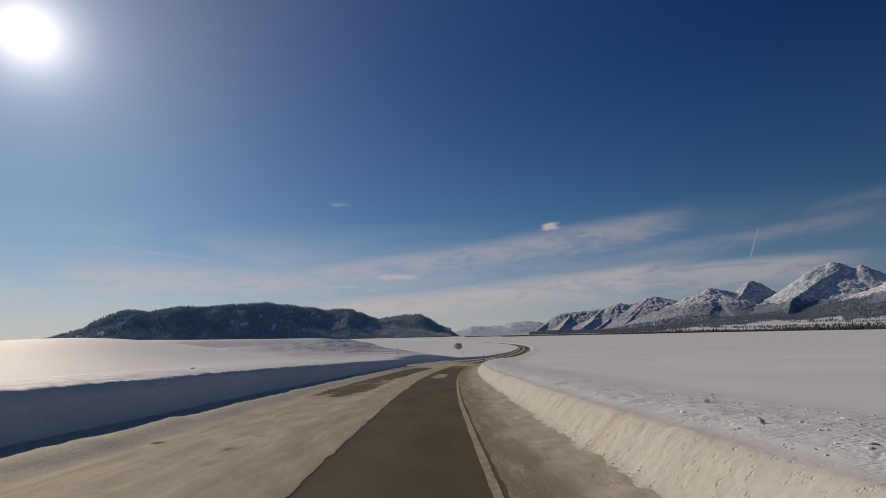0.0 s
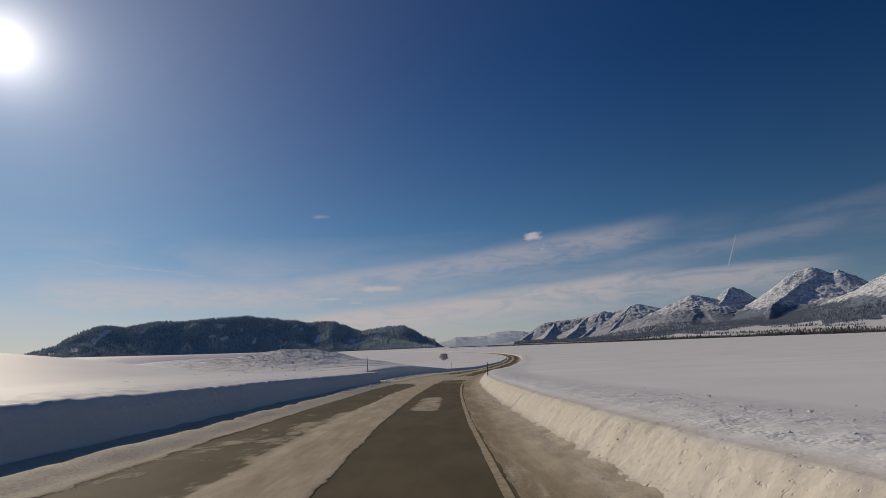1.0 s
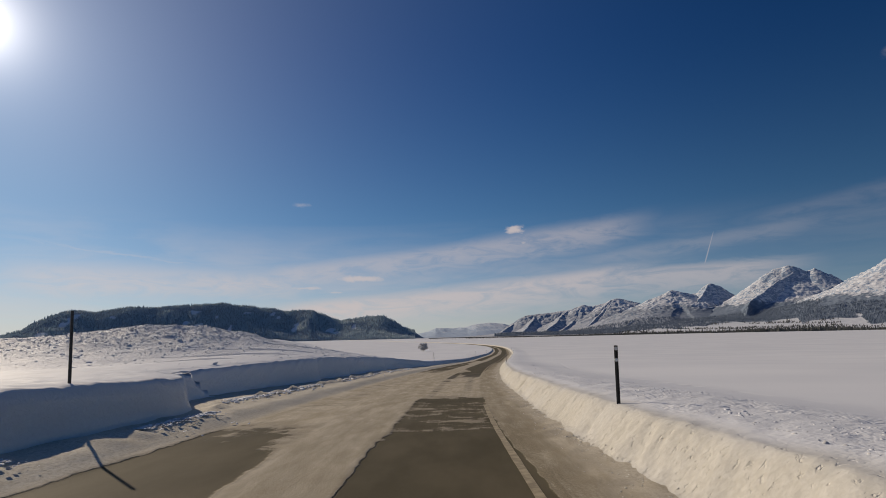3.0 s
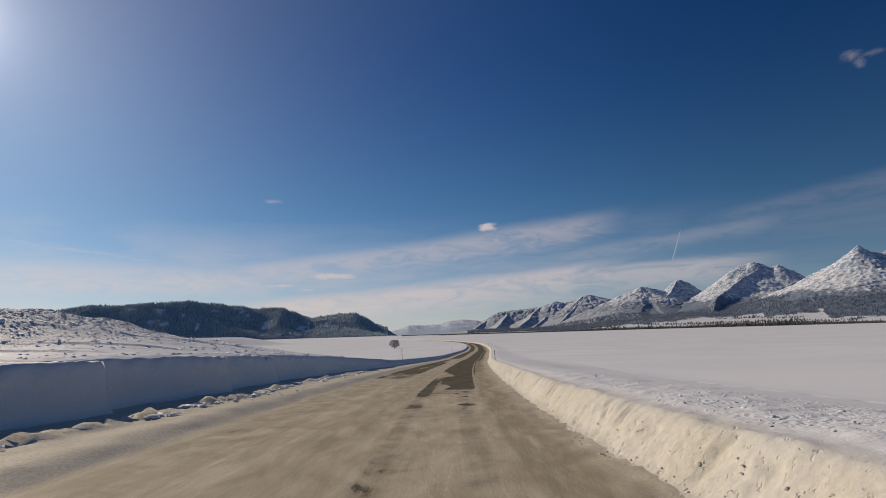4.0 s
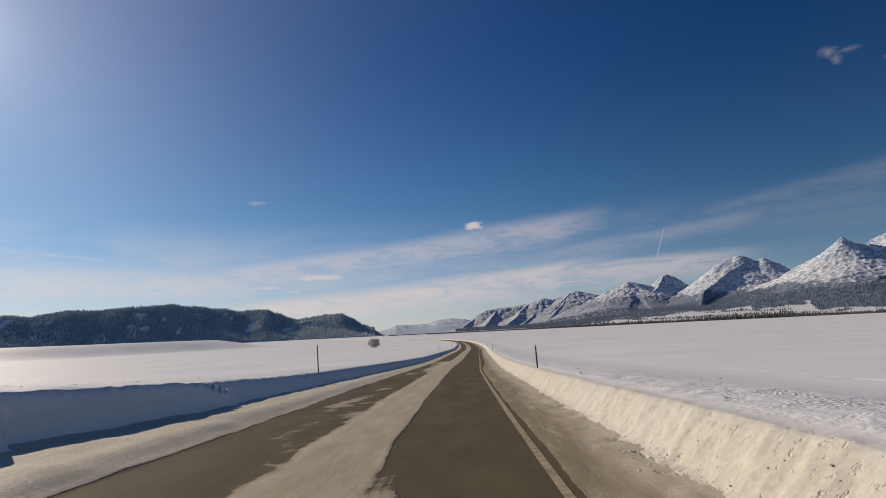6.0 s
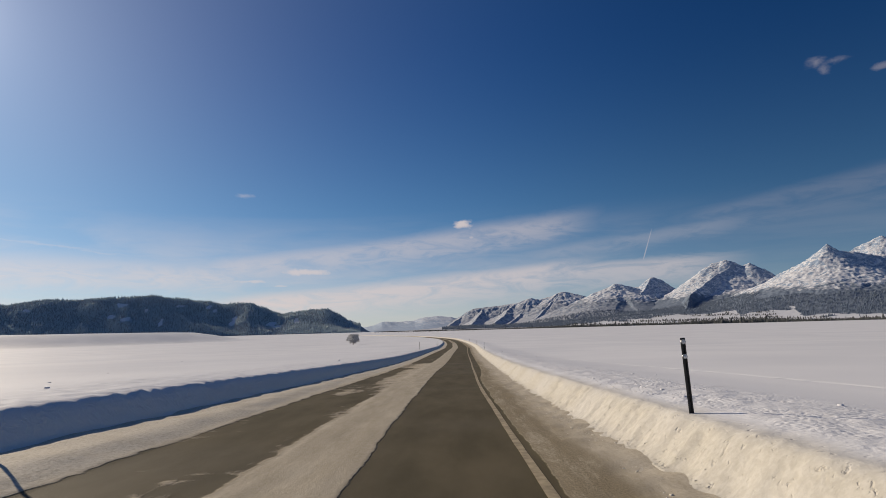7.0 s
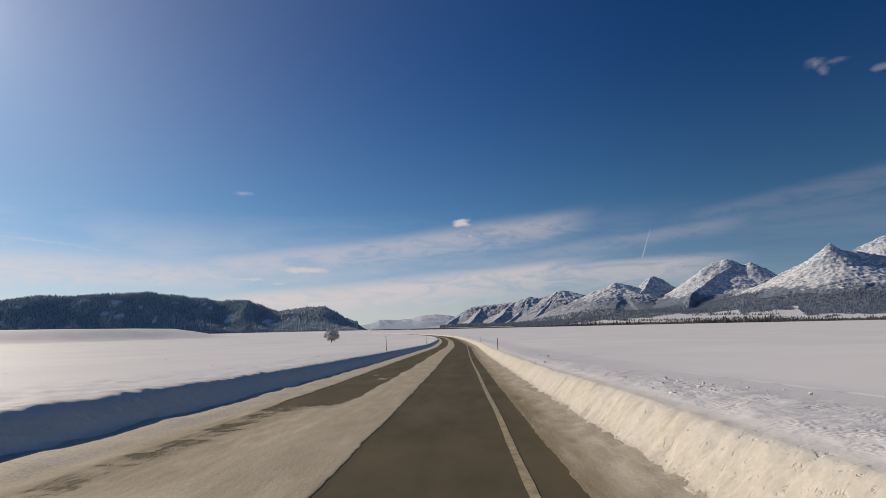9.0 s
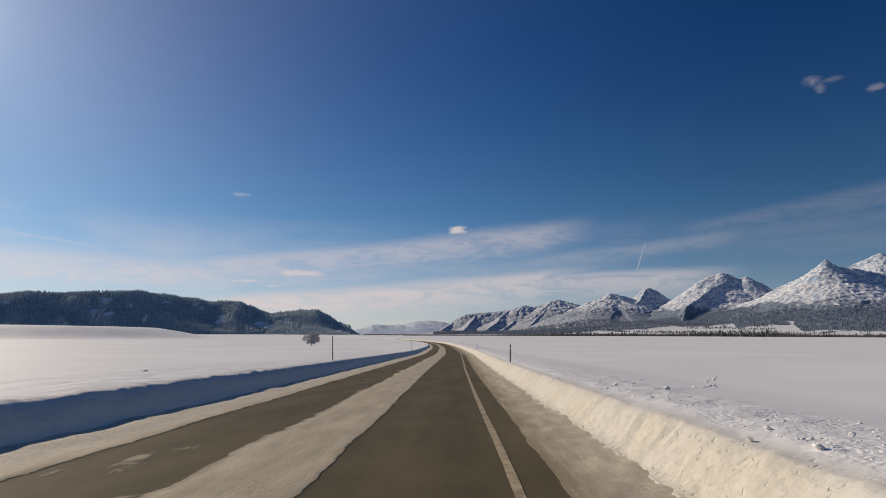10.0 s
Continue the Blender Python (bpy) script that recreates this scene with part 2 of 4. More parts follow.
def mountain_material(name, rock_a, rock_b, snow_a, snow_b, wood_a, wood_b, line_z, low_wood=0.4):
    m, n = material(name)
    geo = n.put("ShaderNodeNewGeometry")
    at = geo.outputs["Position"]
    up = n.put("ShaderNodeSeparateXYZ", {0: geo.outputs["Normal"]}).outputs[2]
    z = n.put("ShaderNodeSeparateXYZ", {0: at}).outputs[2]
    big = n.noise(at, 0.006, 6.0, 0.62)
    small = n.noise(at, 0.035, 6.0, 0.66)
    gully = n.noise(n.stretch(at, (1.0, 1.0, 0.22)), 0.022, 5.0, 0.65)
    speck = n.noise(n.stretch(at, (1.0, 1.0, 1.5)), 0.042, 6.0, 0.78, 0.8)
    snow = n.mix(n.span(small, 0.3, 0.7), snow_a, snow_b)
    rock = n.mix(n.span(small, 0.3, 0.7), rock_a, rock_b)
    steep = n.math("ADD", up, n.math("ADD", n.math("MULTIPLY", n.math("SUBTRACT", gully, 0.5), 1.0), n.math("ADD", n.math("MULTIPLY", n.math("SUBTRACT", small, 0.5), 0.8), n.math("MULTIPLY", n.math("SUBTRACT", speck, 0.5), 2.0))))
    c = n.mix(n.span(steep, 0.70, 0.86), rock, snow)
    wood = n.mix(n.span(small, 0.4, 0.62), wood_a, wood_b)
    line = n.math("ADD", z, n.math("ADD", n.math("MULTIPLY", n.math("SUBTRACT", big, 0.5), 170.0), n.math("MULTIPLY", n.math("SUBTRACT", small, 0.5), 110.0)))
    c = n.mix(n.math("MULTIPLY", n.span(line, line_z + 18.0, line_z - 18.0), n.span(n.put("ShaderNodeSeparateXYZ", {0: at}).outputs[0], 1300.0, 2200.0, low_wood, 0.95)), c, wood)
    c = n.mix(attribute(n, "meadow"), c, snow)
    relief = n.math("MULTIPLY", n.math("ADD", small, gully), n.math("SUBTRACT", 1.0, attribute(n, "meadow")))
    finish(n, c, 0.8, n.bump(relief, 0.25, 4.0), Specular_IOR_Level=0.15)
    return m


def forest_floor_material():
    m, n = material("forest_floor")
    at = n.put("ShaderNodeNewGeometry").outputs["Position"]
    b = n.noise(at, 0.11, 5.0, 0.65)
    c = n.mix(n.span(b, 0.4, 0.62), (0.30, 0.34, 0.35), (0.44, 0.47, 0.48))
    c = n.mix(attribute(n, "meadow"), c, (0.93, 0.93, 0.93))
    finish(n, c, 0.85, n.bump(b, 0.6, 4.0), Specular_IOR_Level=0.1)
    return m


def foliage_material(name, dark, pale, frost):
    m, n = material(name)
    geo = n.put("ShaderNodeNewGeometry")
    up = n.put("ShaderNodeSeparateXYZ", {0: geo.outputs["Normal"]}).outputs[2]
    per = geo.outputs["Random Per Island"]
    g = n.noise(geo.outputs["Position"], 0.35, 4.0, 0.7)
    c = n.mix(per, dark, pale)
    c = n.mix(n.math("MULTIPLY", n.span(n.math("ADD", g, n.math("MULTIPLY", up, 0.35)), 0.50, 0.80), frost), c, (0.66, 0.68, 0.70))
    finish(n, c, 0.8, Specular_IOR_Level=0.15)
    return m


SNOW = snow_material()
ROAD = road_material()
# aerial haze is put into the range's rock, snow and wood as blue-grey
ROCK = mountain_material("hazed_snowy_rock", (0.28, 0.37, 0.49), (0.39, 0.475, 0.585), (0.70, 0.725, 0.76), (0.87, 0.87, 0.88), (0.165, 0.215, 0.28), (0.225, 0.275, 0.345), 175.0)
# farthest mountains: thick haze painted as pale blue over rock, snow and wood
PALE_ROCK = mountain_material("hazed_far_rock", (0.46, 0.57, 0.70), (0.52, 0.62, 0.74), (0.70, 0.76, 0.83), (0.76, 0.81, 0.87), (0.44, 0.55, 0.68), (0.50, 0.60, 0.72), 60.0, 0.9)
FLOOR = forest_floor_material()
# hill trees: base colour raised to a pale teal in place of distance haze
WOODS = foliage_material("hazed_conifers", (0.50, 0.60, 0.62), (0.60, 0.69, 0.71), 0.0)
# slope trees carry the haze before the range as a blue tint
SLOPE_WOODS = foliage_material("hazed_slope_conifers", (0.155, 0.202, 0.265), (0.21, 0.26, 0.325), 0.0)
DARK_WOODS = foliage_material("dark_conifers", (0.035, 0.040, 0.036), (0.085, 0.09, 0.08), 0.12)
NEEDLES = foliage_material("frosted_needles", (0.54, 0.51, 0.47), (0.76, 0.73, 0.69), 0.9)
BARK = plain("bark", (0.14, 0.10, 0.075), 0.9, 14.0, 0.4, 0.02)
PAINT = plain("worn_line_paint", (0.37, 0.30, 0.185), 0.7, 5.0, 0.3, 0.004)
POST = plain("dark_post_steel", (0.045, 0.043, 0.042), 0.55, 30.0, 0.35, 0.002, 0.3)
LENS = plain("clear_reflector", (0.62, 0.63, 0.64), 0.25, 40.0, 0.15, 0.001)
RIM = plain("dull_metal", (0.32, 0.32, 0.33), 0.4, 40.0, 0.2, 0.001, 0.8)

# ---- the lie of the land ----
rng = np.random.default_rng(7)
YS = np.arange(-300.0, 5200.0, 1.0)


def eased(knots, reach):
    """A soft curve through knots of (y, value), over YS."""
    k = np.array(knots, float)
    v = np.interp(YS, k[:, 0], k[:, 1])
    w = np.exp(-0.5 * (np.arange(-4 * reach, 4 * reach + 1) / reach) ** 2)
    return np.convolve(np.pad(v, 4 * reach, "edge"), w / w.sum(), "valid")


CENTRE = eased([(-300, 1.5), (-100, -1.0), (0, -2.8), (11, -3.0), (22, -3.1), (34, -2.95), (45, -2.7), (57, -2.2), (68, -1.6), (79, -0.9), (90, 0.1), (101, 1.3),
                (112, 2.7), (122, 4.25), (133, 5.95), (144, 7.8), (155, 9.7), (166, 11.65), (178, 13.7), (189, 15.85), (200, 18.1), (222, 22.55),
                (262, 30.4), (325, 43.3), (400, 56.5), (458, 66), (530, 76), (600, 82), (700, 84), (823, 79), (1000, 58), (1240, 20), (1700, -60), (5200, -700)], 9)
ROADZ = eased([(-300, 11), (-100, 3.7), (0, 0), (57, -2.07), (112, -4.06), (166, -5.95), (200, -7.08), (222, -7.75), (262, -8.55), (325, -9.6), (460, -11.1),
               (600, -11.7), (900, -12.1), (5200, -12.1)], 9)
CAMBER = eased([(-300, 0.02), (0, 0.015), (60, 0.022), (250, 0.022), (330, 0.0), (420, -0.02), (900, -0.02), (1300, 0), (5200, 0)], 15)
LEFT_FOOT = eased([(-300, -5.6), (86, -5.6), (89, -7.9), (118, -8.0), (120, -8.4), (138, -8.2), (152, -6.4), (160, -6.0), (175, -5.6), (190, -5.25), (233, -4.85), (5200, -4.85)], 1)
RIGHT_FOOT = eased([(-300, 5.8), (12, 5.85), (30, 5.8), (66, 5.4), (90, 5.45), (108, 5.42), (120, 5.5), (152, 5.6), (165, 5.68), (230, 5.85), (5200, 5.85)], 6)
LEFT_RISE = eased([(-300, 1.12), (86, 1.12), (90, 1.0), (98, 1.4), (108, 1.65), (135, 1.5), (160, 0.72), (190, 0.74), (235, 0.68), (300, 0.64), (500, 0.6), (5200, 0.6)], 4)
RIGHT_RISE = eased([(-300, 0.78), (60, 0.82), (100, 0.92), (130, 0.90), (160, 0.80), (190, 0.78), (250, 0.80), (5200, 0.72)], 6)
BERM = eased([(-300, 0.20), (150, 0.20), (170, 0.14), (195, 0.08), (230, 0.05), (5200, 0.05)], 6)
TRAIL = eased([(-300, 11), (90, 12.4), (112, 11.3), (140, 14.0), (162, 15.5), (192, 13.6), (225, 11.5), (5200, 11)], 8)
# ends of the panels in which the plough blade cut the tall wall
PANELS = (92.5, 107.2, 116.0, 123.2, 133.0, 145.6, 154.0)


def along(curve, y):
    return np.interp(y, YS, curve)


def wobble(x, y, scale, seed):
    """Smooth value noise in -1..1, in numpy."""
    u, v = np.asarray(x, float) / scale + seed * 17.31, np.asarray(y, float) / scale + seed * 7.77
    i, j = np.floor(u).astype(np.int64), np.floor(v).astype(np.int64)
    f, g = u - i, v - j
    f, g = f * f * (3 - 2 * f), g * g * (3 - 2 * g)

    def h(a, b):
        k = (a * 374761393 + b * 668265263 + seed * 1442695041) & 0xFFFFFFFF
        k = ((k ^ (k >> 13)) * 1274126177) & 0xFFFFFFFF
        return ((k ^ (k >> 16)) & 0xFFFF) / 32767.5 - 1.0

    return (h(i, j) * (1 - f) + h(i + 1, j) * f) * (1 - g) + (h(i, j + 1) * (1 - f) + h(i + 1, j + 1) * f) * g


def rough(x, y, scale, seed, octaves=4, gain=0.5):
    return sum(gain**k * wobble(x, y, scale / 2**k, seed + k) for k in range(octaves))


def ridged(x, y, scale, seed, octaves=5):
    return sum(0.5**k * (1 - 2 * np.abs(wobble(x, y, scale / 2**k, seed + k))) for k in range(octaves)) / 1.9


def step(v, a, b):
    t = np.clip((v - a) / (b - a), 0, 1)
    return t * t * (3 - 2 * t)


def hump(x, y, cx, cy, rx, ry, turn=0.0):
    c, s = math.cos(turn), math.sin(turn)
    u, v = ((x - cx) * c + (y - cy) * s) / rx, (-(x - cx) * s + (y - cy) * c) / ry
    return np.exp(-(u * u + v * v))


def road_height(q, y):
    """The road's surface q metres right of its middle."""
    berm = along(BERM, y) * step(-q, 3.6, 4.6)
    return along(ROADZ, y) - along(CAMBER, y) * (q - 2.6) + berm


def snow_height(q, y):
    """The snow's surface q metres right of the road's middle; also its grit with painted sun tint, and how broken it
    is.
    """
    x = along(CENTRE, y) + q
    base = road_height(np.clip(q, -9.5, 7.5), y)
    # ---- left bank, cut steep by the plough, in panels that each bulge and break off
    lf = along(LEFT_FOOT, y) + 0.035 * rough(x * 0, y, 9.0, 3)
    up_wall = np.clip(lf - q, 0, 0.7)
    ye = y + 5.5 * up_wall
    for a, b in zip(PANELS, PANELS[1:]):
        lf = lf + np.where((ye > a) & (ye <= b), 0.85 * np.clip((ye - a) / (b - a), 0, 1) ** 2 - 0.38, 0.0)
    lift = along(LEFT_RISE, y) * (1 + 0.015 * rough(x * 0, y, 7.0, 5)) + 0.022 * rough(x, y, 0.55, 6, 3) * step(lf - q, 0.15, 0.35)
    wall = step(lf - q, 0.0, 0.40 + 0.46 * step(y, 146, 160))
    left = lift * (wall * 0.95 + 0.05 * step(lf - q, 0.3, 1.4))
    left = left - step(lf - q, 2.0, 14.0) * (lift - 0.6) + 0.02 * rough(q, y, 0.35, 9, 3) * wall * step(lf - q, 2.2, 0.6)
    # ---- right bank, a rounded shoulder over a crumbling face
    rf = along(RIGHT_FOOT, y) + 0.06 * rough(x * 0, y, 8.0, 11) + 0.03 * rough(x * 0, y, 0.6, 12)
    top = along(RIGHT_RISE, y) * (1 + 0.03 * rough(x * 0, y, 9.0, 13))
    face = step(q - rf, -0.12, 0.86 + 0.05 * wobble(x * 0, y, 3.7, 14))
    right = top * (0.88 * face + 0.12 * step(q - rf, 0.5, 1.9)) - step(q - rf, 2.0, 8.0) * (top - 0.5)
    lump = step(q - rf, 0.0, 0.3) * step(q - rf, 1.3, 0.7) * (1 + 0.5 * zone(y, 86, 138, 6))
    right = right + lump * (0.02 * rough(q * 0.5, y, 0.5, 15, 4) + 0.02 * np.clip(ridged(q * 0.7, y, 0.42, 19, 2), -0.3, 1))
    crust_r = step(q - rf, 0.9, 1.6) * step(q, 10.6 + 1.6 * wobble(q * 0, y, 6.0, 21) + 2.5 * step(y, 66, 40), 8.8)
    right = right + crust_r * (0.022 * rough(q, y, 0.9, 22, 4) + 0.016 * rough(q, y, 0.22, 23, 2))
    # a fine ski trail over the field
    mark = along(TRAIL, y)
    right = right - 0.05 * np.exp(-((q - mark) / 0.10) ** 2) * (wobble(q * 0, y, 0.5, 25) > -0.35) * zone(y, 84, 224, 8)
    z = base + np.where(q < 0, left, right)
    z = np.where((q > lf + 0.02) & (q < rf - 0.14), base - 0.12, z)
    # ---- fields, sinking into the wide plain
    away = np.abs(q)
    far = step(away, 40.0, 650.0)
    z = z * (1 - far) + far * (-12.0 + 0.8 * rough(x, y, 420.0, 31, 3))
    z = z + step(away, 9.0, 30.0) * 0.22 * rough(x, y, 36.0, 33, 3) * (1 - 0.7 * far)
    # ---- knolls left of the road
    knoll = 3.0 * hump(x, y, -44, 70, 20, 27) + 2.6 * hump(x, y, -85, 80, 40, 50)
    knoll = knoll + 4.7 * hump(x, y, -26, 137, 16, 22, 0.12) * (1 + 0.08 * rough(x, y, 5.0, 41, 3)) + 2.8 * hump(x, y, -52, 132, 16, 18)
    # a snow terrace far out in the plain
    knoll = knoll + 13.0 * step(hump(x, y, -440, 900, 300, 190, 0.1) + 0.05 * rough(x, y, 120.0, 45, 2), 0.33, 0.60) + 5.0 * hump(x, y, -620, 860, 260, 160)
    z = z + knoll * step(-q, 6.5, 16.0)
    mound = np.clip(hump(x, y, -30, 138, 16, 26, 0.12) * 1.6, 0, 1) * step(-q, 7.5, 12.0)
    z = z + mound * (0.15 * rough(x, y, 1.6, 43, 3) + 0.05 * wobble(x, y, 0.4, 47))
    # sand on the right bank, plus a painted sunlight tint up to its crest
    sandy = step(q, 4.6, 5.3) * step(q - rf, 1.45 + 0.15 * wobble(q, y, 1.1, 52), 0.55) * (0.80 + 0.12 * wobble(q, y, 1.3, 51))
    sandy = np.maximum(sandy, 0.35 * step(-q, lf * 0 + 4.6, 5.0) * step(-q, 6.4, 5.4))
    cut = 4 * wall * (1 - wall) * (q < 0)
    return z, np.clip(sandy, 0, 1), np.clip(np.maximum(crust_r, mound), 0, 1), np.clip(np.maximum(mound, 0.5 * cut), 0, 1)


def grid_mesh(name, xs, ys, zs, attrs=(), uv=None, mat=None):
    """A sheet from arrays of rows and columns."""
    rows, cols = xs.shape
    me = bpy.data.meshes.new(name)
    co = np.stack([xs, ys, zs], -1).reshape(-1, 3).astype(np.float32)
    i = np.arange(rows * cols).reshape(rows, cols)
    faces = np.stack([i[:-1, :-1], i[:-1, 1:], i[1:, 1:], i[1:, :-1]], -1).reshape(-1, 4).astype(np.int32)
    me.vertices.add(len(co))
    me.vertices.foreach_set("co", co.ravel())
    me.loops.add(faces.size)
    me.loops.foreach_set("vertex_index", faces.ravel())
    me.polygons.add(len(faces))
    me.polygons.foreach_set("loop_start", np.arange(0, faces.size, 4, dtype=np.int32))
    me.polygons.foreach_set("loop_total", np.full(len(faces), 4, np.int32))
    me.polygons.foreach_set("use_smooth", np.ones(len(faces), bool))
    for key, values in attrs:
        a = me.attributes.new(key, "FLOAT", "POINT")
        a.data.foreach_set("value", np.asarray(values, np.float32).ravel())
    if uv is not None:
        layer = me.uv_layers.new(name="metres")
        layer.data.foreach_set("uv", np.stack(uv, -1).reshape(-1, 2)[faces.ravel()].astype(np.float32).ravel())
    me.update(calc_edges=True)
    me.validate()
    me.materials.append(mat)
    return me


def quick_mesh(name, co, faces, mat):
    """A mesh from arrays of places and of faces that all have as many corners."""
    count, corners = faces.shape
    me = bpy.data.meshes.new(name)
    me.vertices.add(len(co))
    me.vertices.foreach_set("co", co.astype(np.float32).ravel())
    me.loops.add(faces.size)
    me.loops.foreach_set("vertex_index", faces.astype(np.int32).ravel())
    me.polygons.add(count)
    me.polygons.foreach_set("loop_start", np.arange(0, faces.size, corners, dtype=np.int32))
    me.polygons.foreach_set("loop_total", np.full(count, corners, np.int32))
    me.update(calc_edges=True)
    me.materials.append(mat)
    return me


def steps(*runs):
    """Values from runs of (start, end, gap)."""
    return np.unique(np.round(np.concatenate([np.arange(a, b + g * 0.5, g) for a, b, g in runs]), 4))


def growing(start, end, first, factor):
    out, gap = [start], first
    while out[-1] < end:
        gap *= factor
        out.append(out[-1] + gap)
    return np.array(out)


def bank_chip(q, y, z):
    """Lumps and hollows in the broken face of the right bank, in metres towards the road."""
    s, h = q - along(RIGHT_FOOT, y), z - road_height(q, y)
    face = step(s, -0.10, 0.12) * step(s, 0.95, 0.62) * step(y, 330, 260)
    some = step(rough(y * 0.7, h, 0.9, 203, 3) + 0.5 * np.exp(-((h - 0.50) / 0.14) ** 2) + 0.5 * np.exp(-((h - 0.10) / 0.12) ** 2), 0.15, 0.65)
    flute = np.clip(rough(y, h * 0.42, 0.26, 206, 3), -0.6, 1.0)
    chip = 0.035 * rough(y, h * 1.3, 0.9, 201, 3) + some * (0.075 * flute - 0.07 * step(wobble(y, h * 0.6, 0.22, 209), 0.25, 0.5))
    crack = -0.10 * np.exp(-((y - 155.6 - 2.1 * h - 0.5 * (h > 0.55) * (h - 0.55)) / 0.09) ** 2) * step(h, 0.22, 0.35)
    return face * (chip * (0.55 + 0.50 * step(y, 84, 100) * step(y, 150, 130)) + crack)


def make_ground():
    side_l = growing(62.0, 4800.0, 0.9, 1.13)
    side_r = growing(16.6, 4800.0, 0.5, 1.13)
    qs = np.concatenate([-side_l[::-1], steps((-61.0, -13.0, 0.8), (-12.7, -9.6, 0.3), (-9.5, -4.6, 0.085)), np.array([-4.3, -4.0, -3.7, -3.4, -3.0, 0.0, 3.0, 4.3]), steps((4.7, 5.1, 0.1), (5.14, 6.7, 0.04), (6.78, 8.6, 0.09), (8.75, 16.2, 0.15)), side_r])
    ys = np.concatenate([-growing(12.0, 900.0, 1.0, 1.25)[::-1], steps((-10, 8, 0.5), (8.11, 248, 0.11), (248.4, 330, 0.4)), growing(331.0, 4950.0, 0.6, 1.028)])
    q, y = np.meshgrid(qs, ys)
    z, sunny_grit, crust, rubble = snow_height(q, y)
    bend = along(CENTRE, y) * (1 - step(np.abs(q), 200, 1500))
    bend = bend - bank_chip(q, y, z)
    return tagged(new("ground", grid_mesh("ground", q + bend, y, z, (("sunny_grit", sunny_grit), ("crust", crust), ("rubble", rubble)), mat=SNOW)),
                  "wide white snow plain with ploughed banks along the road", "snow ground", kind="structure")


def zone(y, a, b, soft=1.5):
    return step(y, a - soft, a + soft) * step(y, b + soft, b - soft)


def make_road():
    qs = steps((-9.4, -4.2, 0.2), (-4.1, 4.6, 0.08), (4.7, 6.2, 0.12))
    ys = np.concatenate([steps((-60, 6, 1.0), (6.2, 250, 0.2), (250.5, 420, 0.5)), growing(421.0, 1500.0, 0.6, 1.012)])
    q, y = np.meshgrid(qs, ys)
    z = road_height(q, y)
    drift = 0.08 * wobble(q * 0, y, 14.0, 61) + 0.035 * wobble(q * 0, y, 2.2, 62)
    right = step(q + drift, 0.52, 0.92) * step(q + 0.8 * drift - 0.5 * zone(y, 192, 320, 8) + 0.25 * zone(y, 100, 134, 5), 3.95, 3.62)
    left = step(q - drift - 0.30 * zone(y, 176, 420, 14), -3.9, -3.5) * (0.72 * step(q + 2.5 * drift, -0.8, -1.25) + 0.28 * step(q + 4 * drift, -1.1, -2.2)) * (0.86 + 0.22 * wobble(q, y * 0.22, 0.8, 63))
    # stretches where packed snow hides a lane
    r = 1 - 0.62 * zone(y, 46.0, 57.0, 1.4) * np.exp(-((q - 1.9) / 0.85) ** 4) - 0.45 * zone(y, 80, 92, 3) - 0.78 * zone(y, 93, 113.5, 2) - 0.66 * zone(y, 113, 143, 4)
    l = 1 - 0.75 * zone(y, -60, 26, 3) - 0.25 * zone(y, 26, 48, 3) - 0.25 * zone(y, 80, 90, 2) - 0.8 * zone(y, 84, 129, 3) - 0.4 * zone(y, 129, 140, 4) - 0.14 * zone(y, 145, 200, 5) - 0.42 * zone(y, 184, 217, 3) * np.exp(-((q + 1.5) / 0.85) ** 4) - 0.5 * zone(y, 206, 218, 2)
    r = r + 0.66 * zone(y, 117.8, 148, 1.2) * step(q + 0.5 * rough(q, y * 0.5, 1.6, 67, 3) + 0.02 * (y - 119), 1.65, 2.2) + 0.30 * zone(y, 107, 128, 4) * np.exp(-((q - 1.15) / 0.32) ** 4)
    for px, py, rx, ry in ((3.05, 109.5, 0.36, 0.42), (2.8, 109.7, 0.2, 0.25), (2.9, 108.4, 0.13, 0.2), (3.0, 113.1, 0.2, 0.25), (2.65, 114.9, 0.2, 0.22), (3.05, 115.7, 0.24, 0.4), (2.45, 110.4, 0.08, 0.12), (-1.9, 121.6, 1.2, 0.16), (-3.6, 122.2, 0.7, 0.12), (1.2, 120.8, 0.9, 0.22), (-1.55, 11.7, 0.3, 0.4), (-1.35, 10.2, 0.25, 0.5), (-1.5, 13.6, 0.2, 0.35), (-3.5, 12.6, 0.22, 0.3), (-3.6, 11.8, 0.16, 0.2)):
        spot = np.exp(-((q - px) / rx) ** 2 - ((y - py) / ry) ** 2)
        r, l = np.maximum(r, 0.82 * spot), np.maximum(l, 0.82 * spot)
    # tongues of snow across the far lane
    for px, py, rx, ry, slant in ((-2.4, 155.5, 0.45, 3.2, 0.10), (-1.9, 162.5, 0.4, 2.0, 0.1), (-2.5, 232.5, 0.7, 1.8, 0.15), (-1.7, 228.5, 0.4, 2.2, 0.1), (-2.2, 181.0, 0.5, 2.5, 0.1)):
        u = (q - px - slant * (y - py)) / rx
        l = l - (0.36 + 0.22 * wobble(q, y * 0.35, 0.35, 68)) * np.exp(-u**4 - ((y - py) / ry) ** 4)
    # outer wheel track that shows through the packed snow
    l = np.maximum(l, 0.85 * zone(y, 184, 204, 3) * np.exp(-((q + 2.8) / 0.55) ** 4))
    tracks = zone(y, 86, 130, 4) * (0.385 * np.exp(-((q - 1.15 - 0.1 * wobble(q * 0, y, 6.0, 73)) / 0.30) ** 4) + 0.36 * np.exp(-((q - 2.9) / 0.35) ** 4) + 0.30 * np.exp(-((q + 2.6) / 1.2) ** 4))
